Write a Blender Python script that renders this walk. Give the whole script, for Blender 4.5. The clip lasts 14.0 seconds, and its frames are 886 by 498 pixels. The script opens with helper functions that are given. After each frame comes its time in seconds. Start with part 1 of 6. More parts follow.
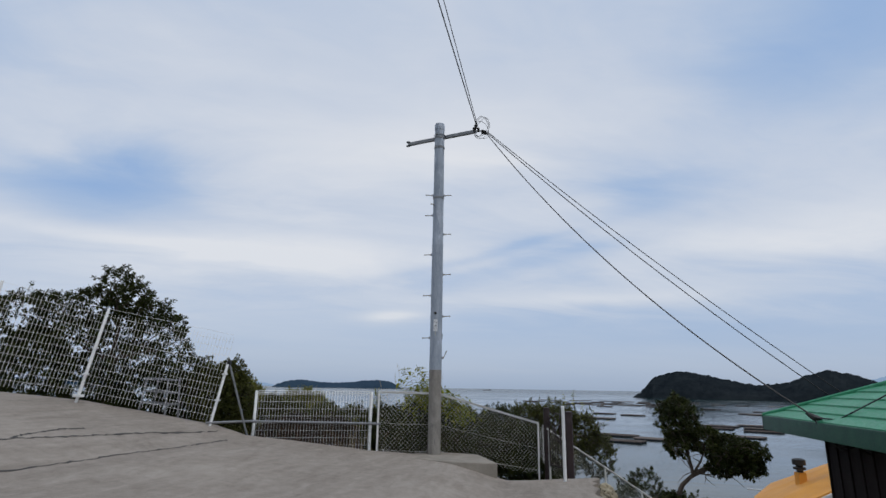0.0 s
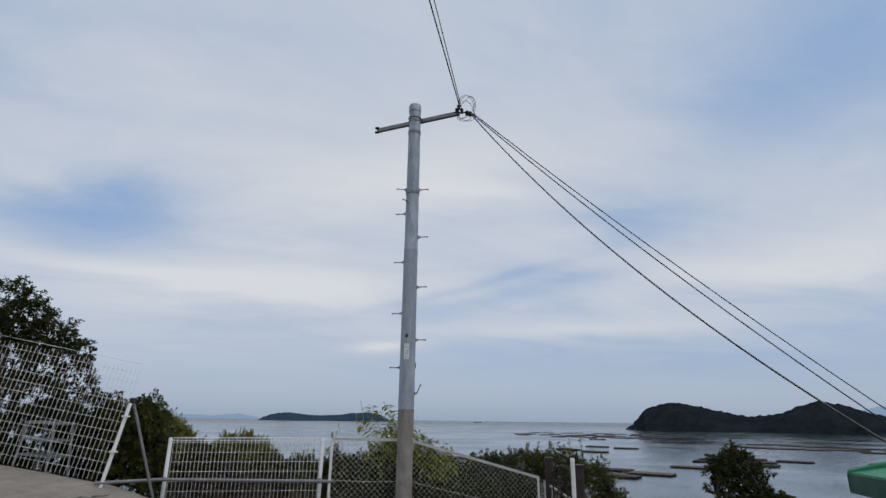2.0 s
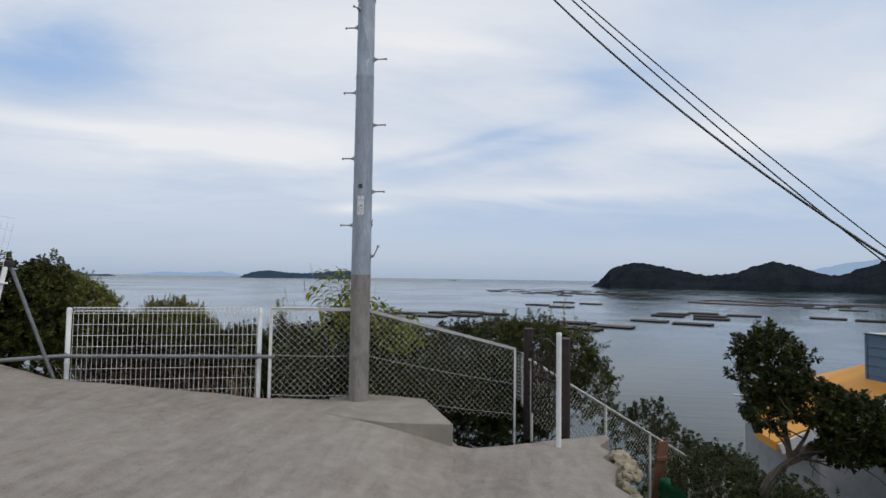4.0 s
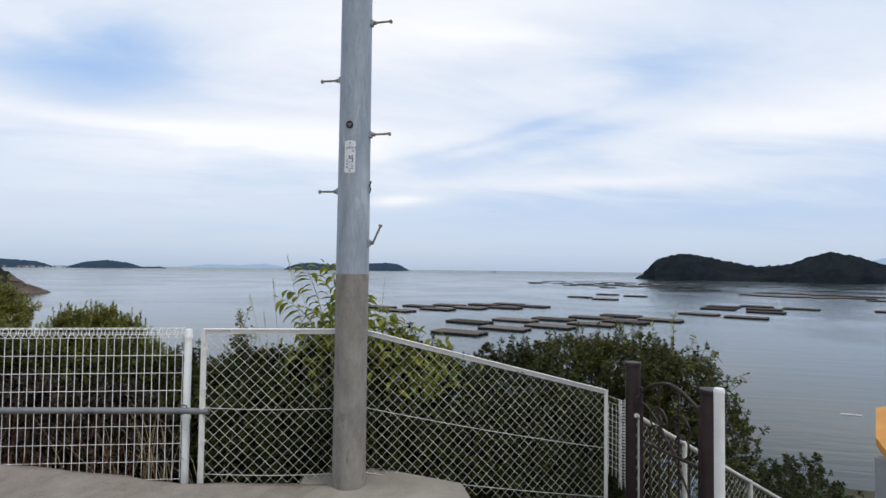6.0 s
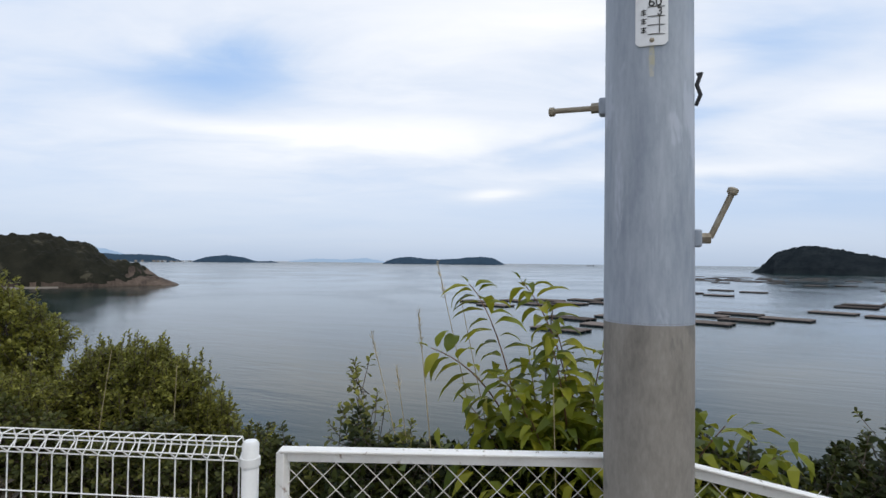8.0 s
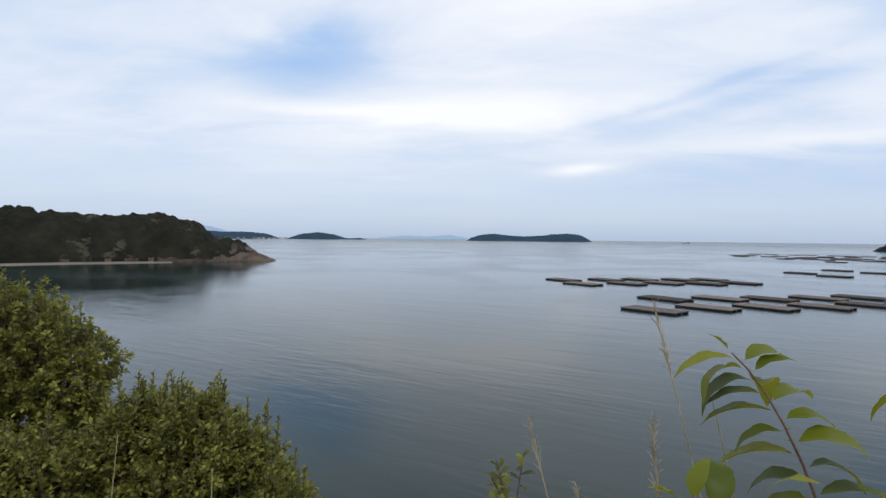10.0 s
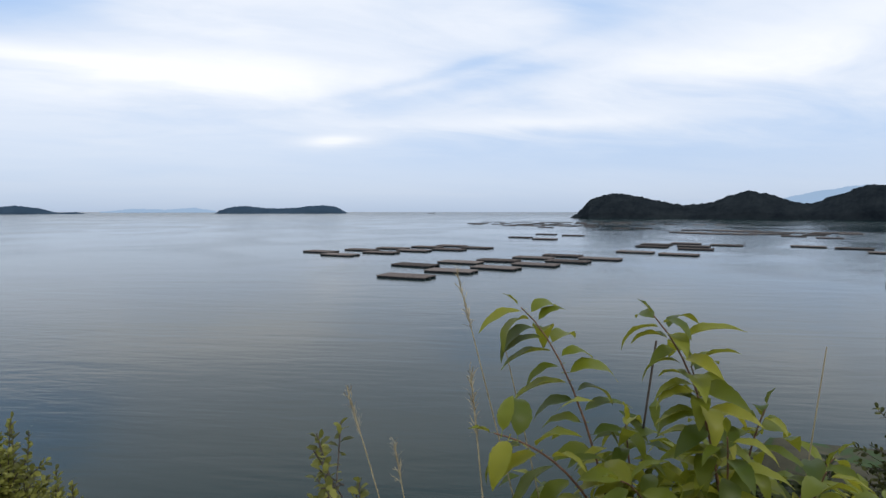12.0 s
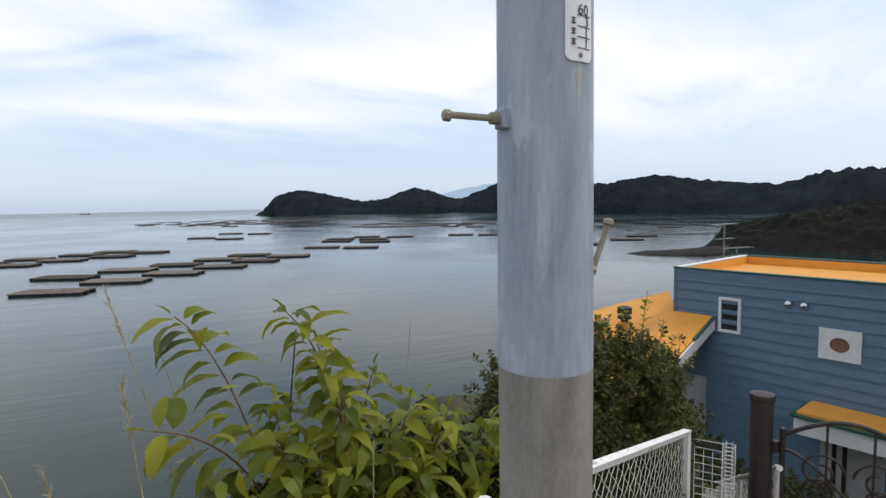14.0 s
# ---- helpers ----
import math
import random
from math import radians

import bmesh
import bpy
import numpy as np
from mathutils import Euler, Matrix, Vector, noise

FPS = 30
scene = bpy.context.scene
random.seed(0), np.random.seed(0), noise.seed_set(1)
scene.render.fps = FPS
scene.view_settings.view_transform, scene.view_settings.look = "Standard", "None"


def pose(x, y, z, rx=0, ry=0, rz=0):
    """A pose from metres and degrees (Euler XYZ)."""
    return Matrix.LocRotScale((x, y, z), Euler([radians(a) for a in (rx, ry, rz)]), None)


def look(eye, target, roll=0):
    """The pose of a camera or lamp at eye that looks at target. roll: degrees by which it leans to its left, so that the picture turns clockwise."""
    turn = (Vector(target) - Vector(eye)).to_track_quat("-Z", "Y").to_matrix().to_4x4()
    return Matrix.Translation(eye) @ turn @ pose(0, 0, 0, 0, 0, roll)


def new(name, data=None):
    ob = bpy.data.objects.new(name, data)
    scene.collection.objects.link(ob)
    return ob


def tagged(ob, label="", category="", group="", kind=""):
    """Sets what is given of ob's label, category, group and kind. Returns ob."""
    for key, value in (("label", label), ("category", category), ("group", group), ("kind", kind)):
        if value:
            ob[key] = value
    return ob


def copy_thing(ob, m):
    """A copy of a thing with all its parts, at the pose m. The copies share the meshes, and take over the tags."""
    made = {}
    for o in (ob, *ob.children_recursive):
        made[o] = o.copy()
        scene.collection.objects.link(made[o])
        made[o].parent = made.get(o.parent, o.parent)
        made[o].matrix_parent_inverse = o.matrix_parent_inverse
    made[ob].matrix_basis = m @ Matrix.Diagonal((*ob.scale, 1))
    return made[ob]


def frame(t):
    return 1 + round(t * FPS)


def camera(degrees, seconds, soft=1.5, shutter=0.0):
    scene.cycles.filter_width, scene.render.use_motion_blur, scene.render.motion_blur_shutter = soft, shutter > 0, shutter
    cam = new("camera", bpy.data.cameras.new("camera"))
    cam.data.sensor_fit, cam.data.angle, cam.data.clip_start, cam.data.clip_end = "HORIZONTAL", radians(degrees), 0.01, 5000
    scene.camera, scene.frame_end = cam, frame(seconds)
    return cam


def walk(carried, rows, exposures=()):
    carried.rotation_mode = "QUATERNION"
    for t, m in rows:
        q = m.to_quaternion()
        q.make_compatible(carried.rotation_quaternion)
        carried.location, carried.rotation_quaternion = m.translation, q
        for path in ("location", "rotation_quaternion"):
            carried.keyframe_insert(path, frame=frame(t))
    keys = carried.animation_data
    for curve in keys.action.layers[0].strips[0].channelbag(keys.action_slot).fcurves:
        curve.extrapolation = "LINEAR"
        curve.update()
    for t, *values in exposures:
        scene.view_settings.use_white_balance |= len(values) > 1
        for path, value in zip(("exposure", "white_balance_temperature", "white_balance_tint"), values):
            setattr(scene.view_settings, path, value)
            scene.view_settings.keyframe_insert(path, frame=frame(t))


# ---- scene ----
cam = camera(78.0, 14.0)
PATH = [
    (0, (2.423, -11.341, 1.332), (2.037, -9.44, 1.818), 0.9),
    (0.5, (2.374, -10.617, 1.354), (2.011, -8.716, 1.858), 0.9),
    (1, (2.283, -9.943, 1.413), (1.919, -8.047, 1.935), 0.8),
    (1.5, (2.258, -9.391, 1.481), (1.902, -7.515, 2.076), 0.8),
    (2, (2.216, -8.903, 1.517), (1.869, -7.025, 2.109), 0.7),
    (2.5, (2.055, -8.628, 1.532), (1.754, -6.735, 2.102), 1.0),
    (3, (2.072, -8.362, 1.513), (1.812, -6.418, 1.901), 0.7),
    (3.5, (2.079, -7.781, 1.588), (1.828, -5.801, 1.718), 0.7),
    (6, (1.601, -4.097, 1.707), (1.186, -2.142, 1.777), 0.7),
    (6.5, (1.305, -3.508, 1.747), (0.882, -1.554, 1.81), 0.8),
    (7, (0.853, -2.916, 1.748), (0.359, -0.979, 1.804), 0.8),
    (7.5, (0.435, -2.31, 1.788), (-0.177, -0.407, 1.836), 0.9),
    (8, (0.041, -1.758, 1.826), (-0.705, 0.097, 1.87), 0.6),
    (8.5, (-0.306, -1.318, 1.905), (-1.236, 0.453, 1.950), 0.6),
    (11, (-0.962, -0.629, 2.031), (-1.979, 1.089, 1.918), 0.1),
    (11.5, (-1.001, -0.649, 2.041), (-1.568, 1.264, 1.904), -0.0),
    (12, (-0.998, -0.8, 2.025), (-1.191, 1.186, 1.883), 0.0),
    (12.5, (-1.016, -0.967, 2.046), (-0.918, 1.025, 1.894), -0.3),
    (13, (-1.027, -1.023, 2.055), (-0.675, 0.939, 1.892), -0.4),
    (13.5, (-1.003, -1.082, 2.075), (-0.416, 0.823, 1.91), -0.7),
    (14, (-0.904, -1.204, 2.095), (-0.02, 0.583, 1.932), -1.0),
]
walk(cam, [(t, look(eye, target, roll)) for t, eye, target, roll in PATH],
     exposures=[(0.0, -0.46, 6200, 10), (2.5, -0.58, 6320, 10), (3.1, -0.46, 6360, 10), (3.7, -0.34, 6400, 10), (5.8, -0.05, 6420, 10), (8.0, 0.0, 6420, 10), (8.7, -0.08, 6420, 10), (11.0, 0.0, 6400, 10), (12.5, 0.0, 6380, 10), (13.2, 0.03, 6450, 10), (14.0, 0.16, 6750, 10)])

# ---- world and light ----
SUN_EL, SUN_AZ = 56, 112          # degrees; azimuth from +y towards +x
world = bpy.data.worlds.new("world")
scene.world = world
world.use_nodes = True


class Nodes:
    """Short hand for building a node tree."""

    def __init__(self, tree):
        self.tree = tree

    def add(self, kind, **values):
        node = self.tree.nodes.new(kind)
        for key, value in values.items():
            setattr(node, key, value)
        return node

    def put(self, value, socket):
        if isinstance(value, bpy.types.NodeSocket):
            self.tree.links.new(value, socket)
        else:
            socket.default_value = value

    def math(self, op, a, b=0.0, c=0.0):
        node = self.add("ShaderNodeMath", operation=op)
        for k, v in enumerate((a, b, c)):
            self.put(v, node.inputs[k])
        return node.outputs[0]

    def combine(self, x, y, z):
        node = self.add("ShaderNodeCombineXYZ")
        for k, v in enumerate((x, y, z)):
            self.put(v, node.inputs[k])
        return node.outputs[0]

    def noise(self, vector, scale, detail=4.0, rough=0.55, warp=0.0):
        node = self.add("ShaderNodeTexNoise")
        self.put(vector, node.inputs["Vector"])
        for key, v in (("Scale", scale), ("Detail", detail), ("Roughness", rough), ("Distortion", warp)):
            self.put(v, node.inputs[key])
        return node.outputs[0]

    def ramp(self, fac, *stops):
        node = self.add("ShaderNodeValToRGB")
        self.put(fac, node.inputs[0])
        for k, (pos, col) in enumerate(stops):
            e = node.color_ramp.elements[k] if k < 2 else node.color_ramp.elements.new(pos)
            e.position = pos
            e.color = (*col, 1) if len(col) == 3 else col
        return node.outputs[0]

    def mix(self, fac, a, b, mode="MIX"):
        node = self.add("ShaderNodeMix", data_type="RGBA", blend_type=mode)
        for key, v in ((0, fac), (6, a), (7, b)):
            self.put((*v, 1) if isinstance(v, tuple) and len(v) == 3 else v, node.inputs[key])
        return node.outputs[2]

    def span(self, v, lo, hi, to_lo=0.0, to_hi=1.0):
        node = self.add("ShaderNodeMapRange", interpolation_type="SMOOTHSTEP")
        for k, x in enumerate((v, lo, hi, to_lo, to_hi)):
            self.put(x, node.inputs[k])
        return node.outputs[0]

    def bump(self, height, strength, distance):
        node = self.add("ShaderNodeBump")
        for key, v in (("Height", height), ("Strength", strength), ("Distance", distance)):
            self.put(v, node.inputs[key])
        return node.outputs[0]


def build_sky():
    n = Nodes(world.node_tree)
    n.tree.nodes.clear()
    out = n.add("ShaderNodeOutputWorld")
    coord = n.add("ShaderNodeTexCoord")
    sep = n.add("ShaderNodeSeparateXYZ")
    n.put(coord.outputs["Generated"], sep.inputs[0])
    dx, dy, dz = sep.outputs
    az = n.math("MULTIPLY", n.math("ARCTAN2", dx, dy), 57.2958)
    el = n.math("MULTIPLY", n.math("ARCSINE", dz), 57.2958)
    # cloud sheets on a flat layer, drawn out by perspective
    den = n.math("ADD", n.math("MAXIMUM", dz, 0.0), 0.13)
    px, py = n.math("DIVIDE", dx, den), n.math("DIVIDE", dy, den)
    flat = n.combine(n.math("ADD", n.math("MULTIPLY", px, 0.55), n.math("MULTIPLY", py, 0.30)), n.math("SUBTRACT", py, n.math("MULTIPLY", px, 0.45)), 0.0)
    big = n.noise(flat, 0.42, 4, 0.5, 0.5)
    fine = n.noise(flat, 1.5, 5, 0.55, 0.7)
    wisp = n.noise(flat, 5.5, 5, 0.6, 0.9)
    sheet = n.math("ADD", n.math("ADD", n.math("MULTIPLY", big, 0.62), n.math("MULTIPLY", fine, 0.30)), n.math("MULTIPLY", wisp, 0.08))
    # the layer thins out into even haze low over the sea
    low = n.span(el, 3.5, 13.0)
    sheet = n.math("ADD", n.math("MULTIPLY", n.math("SUBTRACT", sheet, 0.47), n.math("ADD", n.math("MULTIPLY", low, 0.7), 0.2)), 0.47)

    def blob(a0, e0, sa, se, gain, tilt=0.0):
        u = n.math("DIVIDE", n.math("SUBTRACT", az, a0), sa)
        v = n.math("DIVIDE", n.math("SUBTRACT", n.math("SUBTRACT", el, e0), n.math("MULTIPLY", n.math("SUBTRACT", az, a0), tilt)), se)
        w = n.math("MULTIPLY", n.math("SUBTRACT", fine, 0.5), 2.2)
        q = n.math("ADD", n.math("MULTIPLY", u, u), n.math("MULTIPLY", n.math("ADD", v, w), n.math("ADD", v, w)))
        return n.math("MULTIPLY", n.math("EXPONENT", n.math("MULTIPLY", q, -1.0)), gain)

    # gaps of blue, long bright streaks and one small bright cloud
    cover = sheet
    for spot in ((-44, 17.5, 8, 3.2, -0.19, 0.10), (9, 18.5, 7, 2.0, -0.12, 0.1), (16, 5.6, 34, 2.4, -0.06, 0.0), (-2, 12.8, 14, 1.3, -0.10, 0.20), (-7, 13.4, 10, 0.55, -0.10, 0.25), (-38, 12.7, 14, 0.8, 0.09, 0.0),
                 (27, 29, 12, 5, -0.10, 0.2), (-64, 27, 12, 6, -0.07, 0.2), (3, 8.8, 15, 0.8, 0.11, 0.0), (-16.6, 7.0, 3.0, 0.55, 0.22, 0.06),
                 (-30, 12.5, 22, 2.2, 0.12, 0.02), (-14, 24, 22, 5, 0.12, 0.1), (28, 14, 16, 3, 0.13, 0.1), (50, 11, 12, 3, 0.12, 0.0)):
        cover = n.math("ADD", cover, blob(*spot))
    body = n.ramp(cover, (0.25, (0.40, 0.61, 0.97)), (0.39, (0.61, 0.76, 1.00)), (0.50, (0.86, 0.93, 1.05)), (0.66, (1.14, 1.14, 1.15)))
    haze = n.math("EXPONENT", n.math("MULTIPLY", n.math("MAXIMUM", el, 0.0), -0.26))
    cloud = n.mix(n.math("MULTIPLY", haze, 0.85), body, (0.465, 0.575, 0.75))
    clouds = n.add("ShaderNodeBackground")
    n.put(cloud, clouds.inputs[0])
    clouds.inputs[1].default_value = 1.0
    sky = n.add("ShaderNodeTexSky", sky_type="NISHITA", sun_disc=False, sun_elevation=radians(SUN_EL), sun_rotation=radians(SUN_AZ))
    clear = n.add("ShaderNodeBackground")
    n.put(sky.outputs[0], clear.inputs[0])
    clear.inputs[1].default_value = 0.07
    both = n.add("ShaderNodeMixShader")
    both.inputs[0].default_value = 0.88
    n.put(clear.outputs[0], both.inputs[1])
    n.put(clouds.outputs[0], both.inputs[2])
    n.put(both.outputs[0], out.inputs[0])


build_sky()
sun_data = bpy.data.lights.new("sun", "SUN")
sun_data.energy, sun_data.angle, sun_data.color = 1.15, radians(14), (1.0, 0.95, 0.88)
sun = new("sun", sun_data)
sun_way = Vector((math.sin(radians(SUN_AZ)) * math.cos(radians(SUN_EL)), math.cos(radians(SUN_AZ)) * math.cos(radians(SUN_EL)), math.sin(radians(SUN_EL))))
sun.matrix_world = look(sun_way * 60, (0, 0, 0))


# ---- materials ----
def material(name, build):
    m = bpy.data.materials.new(name)
    m.use_nodes = True
    n = Nodes(m.node_tree)
    shader = m.node_tree.nodes["Principled BSDF"]
    coord = n.add("ShaderNodeTexCoord").outputs["Object"]
    build(n, shader, coord)
    return m


def surface(name, dark, light, scale=6.0, rough=0.6, metal=0.0, relief=0.3, depth=0.01, grain=60.0, stretch=(1, 1, 1), spot=None, rnd=0.0, spec=0.5):
    """A plain worn surface: two scales of tone, fine relief, optional stains."""
    def build(n, s, co):
        if stretch != (1, 1, 1):
            mp = n.add("ShaderNodeMapping")
            n.put(co, mp.inputs[0])
            mp.inputs[3].default_value = stretch
            co = mp.outputs[0]
        a = n.noise(co, scale, 5, 0.6)
        b = n.noise(co, grain, 4, 0.6)
        f = n.math("ADD", n.math("MULTIPLY", a, 0.7), n.math("MULTIPLY", b, 0.3))
        if rnd:
            info = n.add("ShaderNodeObjectInfo")
            f = n.math("ADD", f, n.math("MULTIPLY", n.math("SUBTRACT", info.outputs["Random"], 0.5), rnd))
        col = n.ramp(f, (0.32, dark), (0.68, light))
        if spot:
            c = n.noise(co, spot[1], 4, 0.65, 0.4)
            col = n.mix(n.span(c, spot[2], spot[2] + 0.09), col, spot[0])
        n.put(col, s.inputs["Base Color"])
        n.put(n.span(b, 0.3, 0.7, max(rough - 0.1, 0.02), min(rough + 0.1, 1.0)), s.inputs["Roughness"])
        s.inputs["Metallic"].default_value = metal
        s.inputs["Specular IOR Level"].default_value = spec
        if relief:
            n.put(n.bump(f, relief, depth), s.inputs["Normal"])
    return material(name, build)


def leafy(name, dark, light, back, rough=0.45, spec=0.4, sheen=0.25):
    """Leaves: tone by leaf, a paler underside showing through."""
    def build(n, s, co):
        geo = n.add("ShaderNodeNewGeometry")
        info = n.add("ShaderNodeObjectInfo")
        r = n.math("FRACT", n.math("ADD", geo.outputs["Random Per Island"], info.outputs["Random"]))
        big = n.noise(co, 2.2, 3, 0.6)
        f = n.math("ADD", n.math("MULTIPLY", r, 0.55), n.math("MULTIPLY", big, 0.5))
        col = n.ramp(f, (0.25, dark), (0.6, light), (0.93, back))
        n.put(col, s.inputs["Base Color"])
        s.inputs["Roughness"].default_value = rough
        s.inputs["Specular IOR Level"].default_value = spec
        tr = n.add("ShaderNodeBsdfTranslucent")
        n.put(n.mix(0.5, col, back), tr.inputs[0])
        mx = n.add("ShaderNodeMixShader")
        mx.inputs[0].default_value = sheen
        n.put(s.outputs[0], mx.inputs[1])
        n.put(tr.outputs[0], mx.inputs[2])
        n.put(mx.outputs[0], n.tree.nodes["Material Output"].inputs[0])
    return material(name, build)


def worn_concrete(n, s, co):
    """Cast concrete: broad damp stains, trowel streaks, pitted grit."""
    mp = n.add("ShaderNodeMapping")
    n.put(co, mp.inputs[0])
    mp.inputs[2].default_value = (0, 0, radians(24))
    mp.inputs[3].default_value = (0.9, 0.22, 1.0)
    broad = n.noise(co, 0.55, 4, 0.6, 0.5)
    streak = n.noise(mp.outputs[0], 4.5, 6, 0.65, 0.6)
    mid = n.noise(co, 7.0, 5, 0.65)
    grit = n.noise(co, 85.0, 4, 0.7)
    f = n.math("ADD", n.math("ADD", n.math("MULTIPLY", broad, 0.22), n.math("MULTIPLY", streak, 0.32)), n.math("ADD", n.math("MULTIPLY", mid, 0.20), n.math("MULTIPLY", grit, 0.26)))
    col = n.ramp(f, (0.36, (0.185, 0.156, 0.129)), (0.50, (0.305, 0.264, 0.222)), (0.64, (0.410, 0.362, 0.308)))
    pit = n.noise(co, 38.0, 3, 0.6)
    col = n.mix(n.span(pit, 0.64, 0.72, 0.0, 0.6), col, (0.12, 0.104, 0.085))
    stain = n.noise(co, 1.3, 5, 0.65, 0.6)
    col = n.mix(n.span(stain, 0.60, 0.76, 0.0, 0.40), col, (0.19, 0.163, 0.136))
    n.put(col, s.inputs["Base Color"])
    s.inputs["Roughness"].default_value = 0.93
    s.inputs["Specular IOR Level"].default_value = 0.2
    h = n.math("ADD", n.math("MULTIPLY", n.math("ADD", mid, streak), 0.5), n.math("MULTIPLY", n.math("SUBTRACT", grit, n.span(pit, 0.62, 0.74)), 0.35))
    n.put(n.bump(h, 0.9, 0.02), s.inputs["Normal"])


CONCRETE = material("concrete", worn_concrete)
FOOTING = surface("footing_concrete", (0.22, 0.195, 0.162), (0.37, 0.332, 0.277), 2.4, 0.92, 0, 0.5, 0.01, 60, spec=0.2)
CRACK = surface("crack", (0.03, 0.028, 0.025), (0.09, 0.08, 0.07), 14, 0.95, 0, 0.4, 0.01)
WHITE = surface("white_paint", (0.74, 0.74, 0.72), (0.88, 0.88, 0.86), 7, 0.45, 0, 0.1, 0.002, 80, spot=((0.34, 0.30, 0.25), 9, 0.66))
WHITEWIRE = surface("white_coated_wire", (0.78, 0.77, 0.74), (0.90, 0.89, 0.86), 5, 0.5, 0, 0.0)
RUSTYWHITE = surface("rusty_white_paint", (0.72, 0.70, 0.66), (0.88, 0.87, 0.84), 8, 0.5, 0, 0.2, 0.002, 90, spot=((0.20, 0.11, 0.06), 11, 0.61))
CHAINWIRE = surface("weathered_chain_wire", (0.46, 0.445, 0.40), (0.72, 0.70, 0.64), 9, 0.55, 0.0, 0.0)
GALV = surface("galvanised_pipe", (0.16, 0.165, 0.17), (0.30, 0.305, 0.31), 8, 0.5, 0.5, 0.2, 0.002)
STEEL = surface("galvanised_pole_steel", (0.215, 0.255, 0.315), (0.455, 0.495, 0.555), 3.2, 0.6, 0.1, 0.2, 0.003, 26, stretch=(2.8, 2.8, 0.75), spot=((0.46, 0.50, 0.57), 3.4, 0.56))
POLECON = surface("pole_concrete", (0.165, 0.152, 0.135), (0.35, 0.325, 0.29), 4.5, 0.85, 0, 0.3, 0.004, 50, stretch=(2, 2, 0.7), spot=((0.20, 0.19, 0.175), 5, 0.6), spec=0.25)
BOLT = surface("rusted_bolt", (0.20, 0.16, 0.11), (0.40, 0.36, 0.28), 25, 0.6, 0.3, 0.4, 0.002)
PLATE = surface("enamel_plate", (0.74, 0.75, 0.76), (0.84, 0.85, 0.86), 9, 0.35, 0, 0.05, 0.001, spot=((0.36, 0.28, 0.16), 26, 0.74))
INK = surface("black_ink", (0.015, 0.015, 0.015), (0.03, 0.03, 0.03), 20, 0.6, 0, 0)
STAIN = surface("rust_stain", (0.44, 0.42, 0.30), (0.50, 0.51, 0.50), 20, 0.7, 0.1, 0, spot=((0.40, 0.42, 0.44), 30, 0.52))
CABLE = surface("black_cable", (0.012, 0.012, 0.013), (0.03, 0.03, 0.032), 20, 0.5, 0, 0)
BROWN = surface("brown_coated_steel", (0.020, 0.012, 0.012), (0.050, 0.030, 0.028), 10, 0.5, 0, 0.15, 0.002, spot=((0.09, 0.05, 0.04), 12, 0.68))
DARKWOOD = surface("dark_stained_boards", (0.010, 0.007, 0.007), (0.026, 0.018, 0.017), 5, 0.75, 0, 0.3, 0.004, stretch=(4, 4, 0.5), spec=0.2)
PLANK = surface("reddish_board", (0.16, 0.075, 0.045), (0.26, 0.13, 0.08), 5, 0.75, 0, 0.3, 0.003, stretch=(5, 5, 0.6))
STONE = surface("yellowish_stone", (0.20, 0.165, 0.10), (0.42, 0.36, 0.25), 5, 0.9, 0, 0.7, 0.02, 22)
NET = surface("green_netting", (0.012, 0.12, 0.05), (0.03, 0.22, 0.10), 9, 0.7, 0, 0.4, 0.006, 140)
BARK = surface("bark", (0.045, 0.033, 0.025), (0.13, 0.10, 0.075), 9, 0.9, 0, 0.7, 0.012, 40, stretch=(2, 2, 0.6))
TWIG = surface("reddish_twig", (0.10, 0.045, 0.025), (0.20, 0.10, 0.05), 18, 0.6, 0, 0.2, 0.002)
STRAW = surface("dry_straw", (0.30, 0.23, 0.12), (0.50, 0.42, 0.25), 20, 0.8, 0, 0.0)
SOIL = surface("soil_and_litter", (0.03, 0.028, 0.016), (0.09, 0.08, 0.045), 1.2, 0.95, 0, 0.6, 0.05, 14, spot=((0.04, 0.07, 0.02), 0.9, 0.52), spec=0.2)
SHRUB = leafy("evergreen_leaf", (0.064, 0.068, 0.014), (0.205, 0.210, 0.038), (0.420, 0.395, 0.085), 0.5, 0.3, 0.38)
SHRUBMID = leafy("bush_leaf", (0.026, 0.033, 0.008), (0.068, 0.076, 0.018), (0.165, 0.160, 0.038), 0.55, 0.2)
# darker evergreen copy: shade of deep growth and backlit crowns put into the colour
SHRUBSHADE = leafy("shaded_evergreen_leaf", (0.012, 0.019, 0.005), (0.032, 0.042, 0.009), (0.085, 0.090, 0.018), 0.55, 0.15, 0.18)
CHERRY = leafy("cherry_leaf", (0.060, 0.096, 0.011), (0.185, 0.215, 0.018), (0.430, 0.390, 0.038), 0.45, 0.3, 0.42)
DRYSCRUB = leafy("dry_scrub_leaf", (0.014, 0.010, 0.006), (0.040, 0.028, 0.016), (0.095, 0.066, 0.036))
GRASS = leafy("grass_blade", (0.05, 0.08, 0.015), (0.12, 0.15, 0.03), (0.22, 0.20, 0.07))
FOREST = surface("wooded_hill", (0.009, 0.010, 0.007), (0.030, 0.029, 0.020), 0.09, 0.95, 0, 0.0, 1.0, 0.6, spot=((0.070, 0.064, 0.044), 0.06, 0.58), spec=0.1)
# woodland copy for the near point, its shade painted in as darker tones
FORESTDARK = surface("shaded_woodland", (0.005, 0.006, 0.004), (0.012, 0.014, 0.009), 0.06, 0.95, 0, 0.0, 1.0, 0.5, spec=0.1)
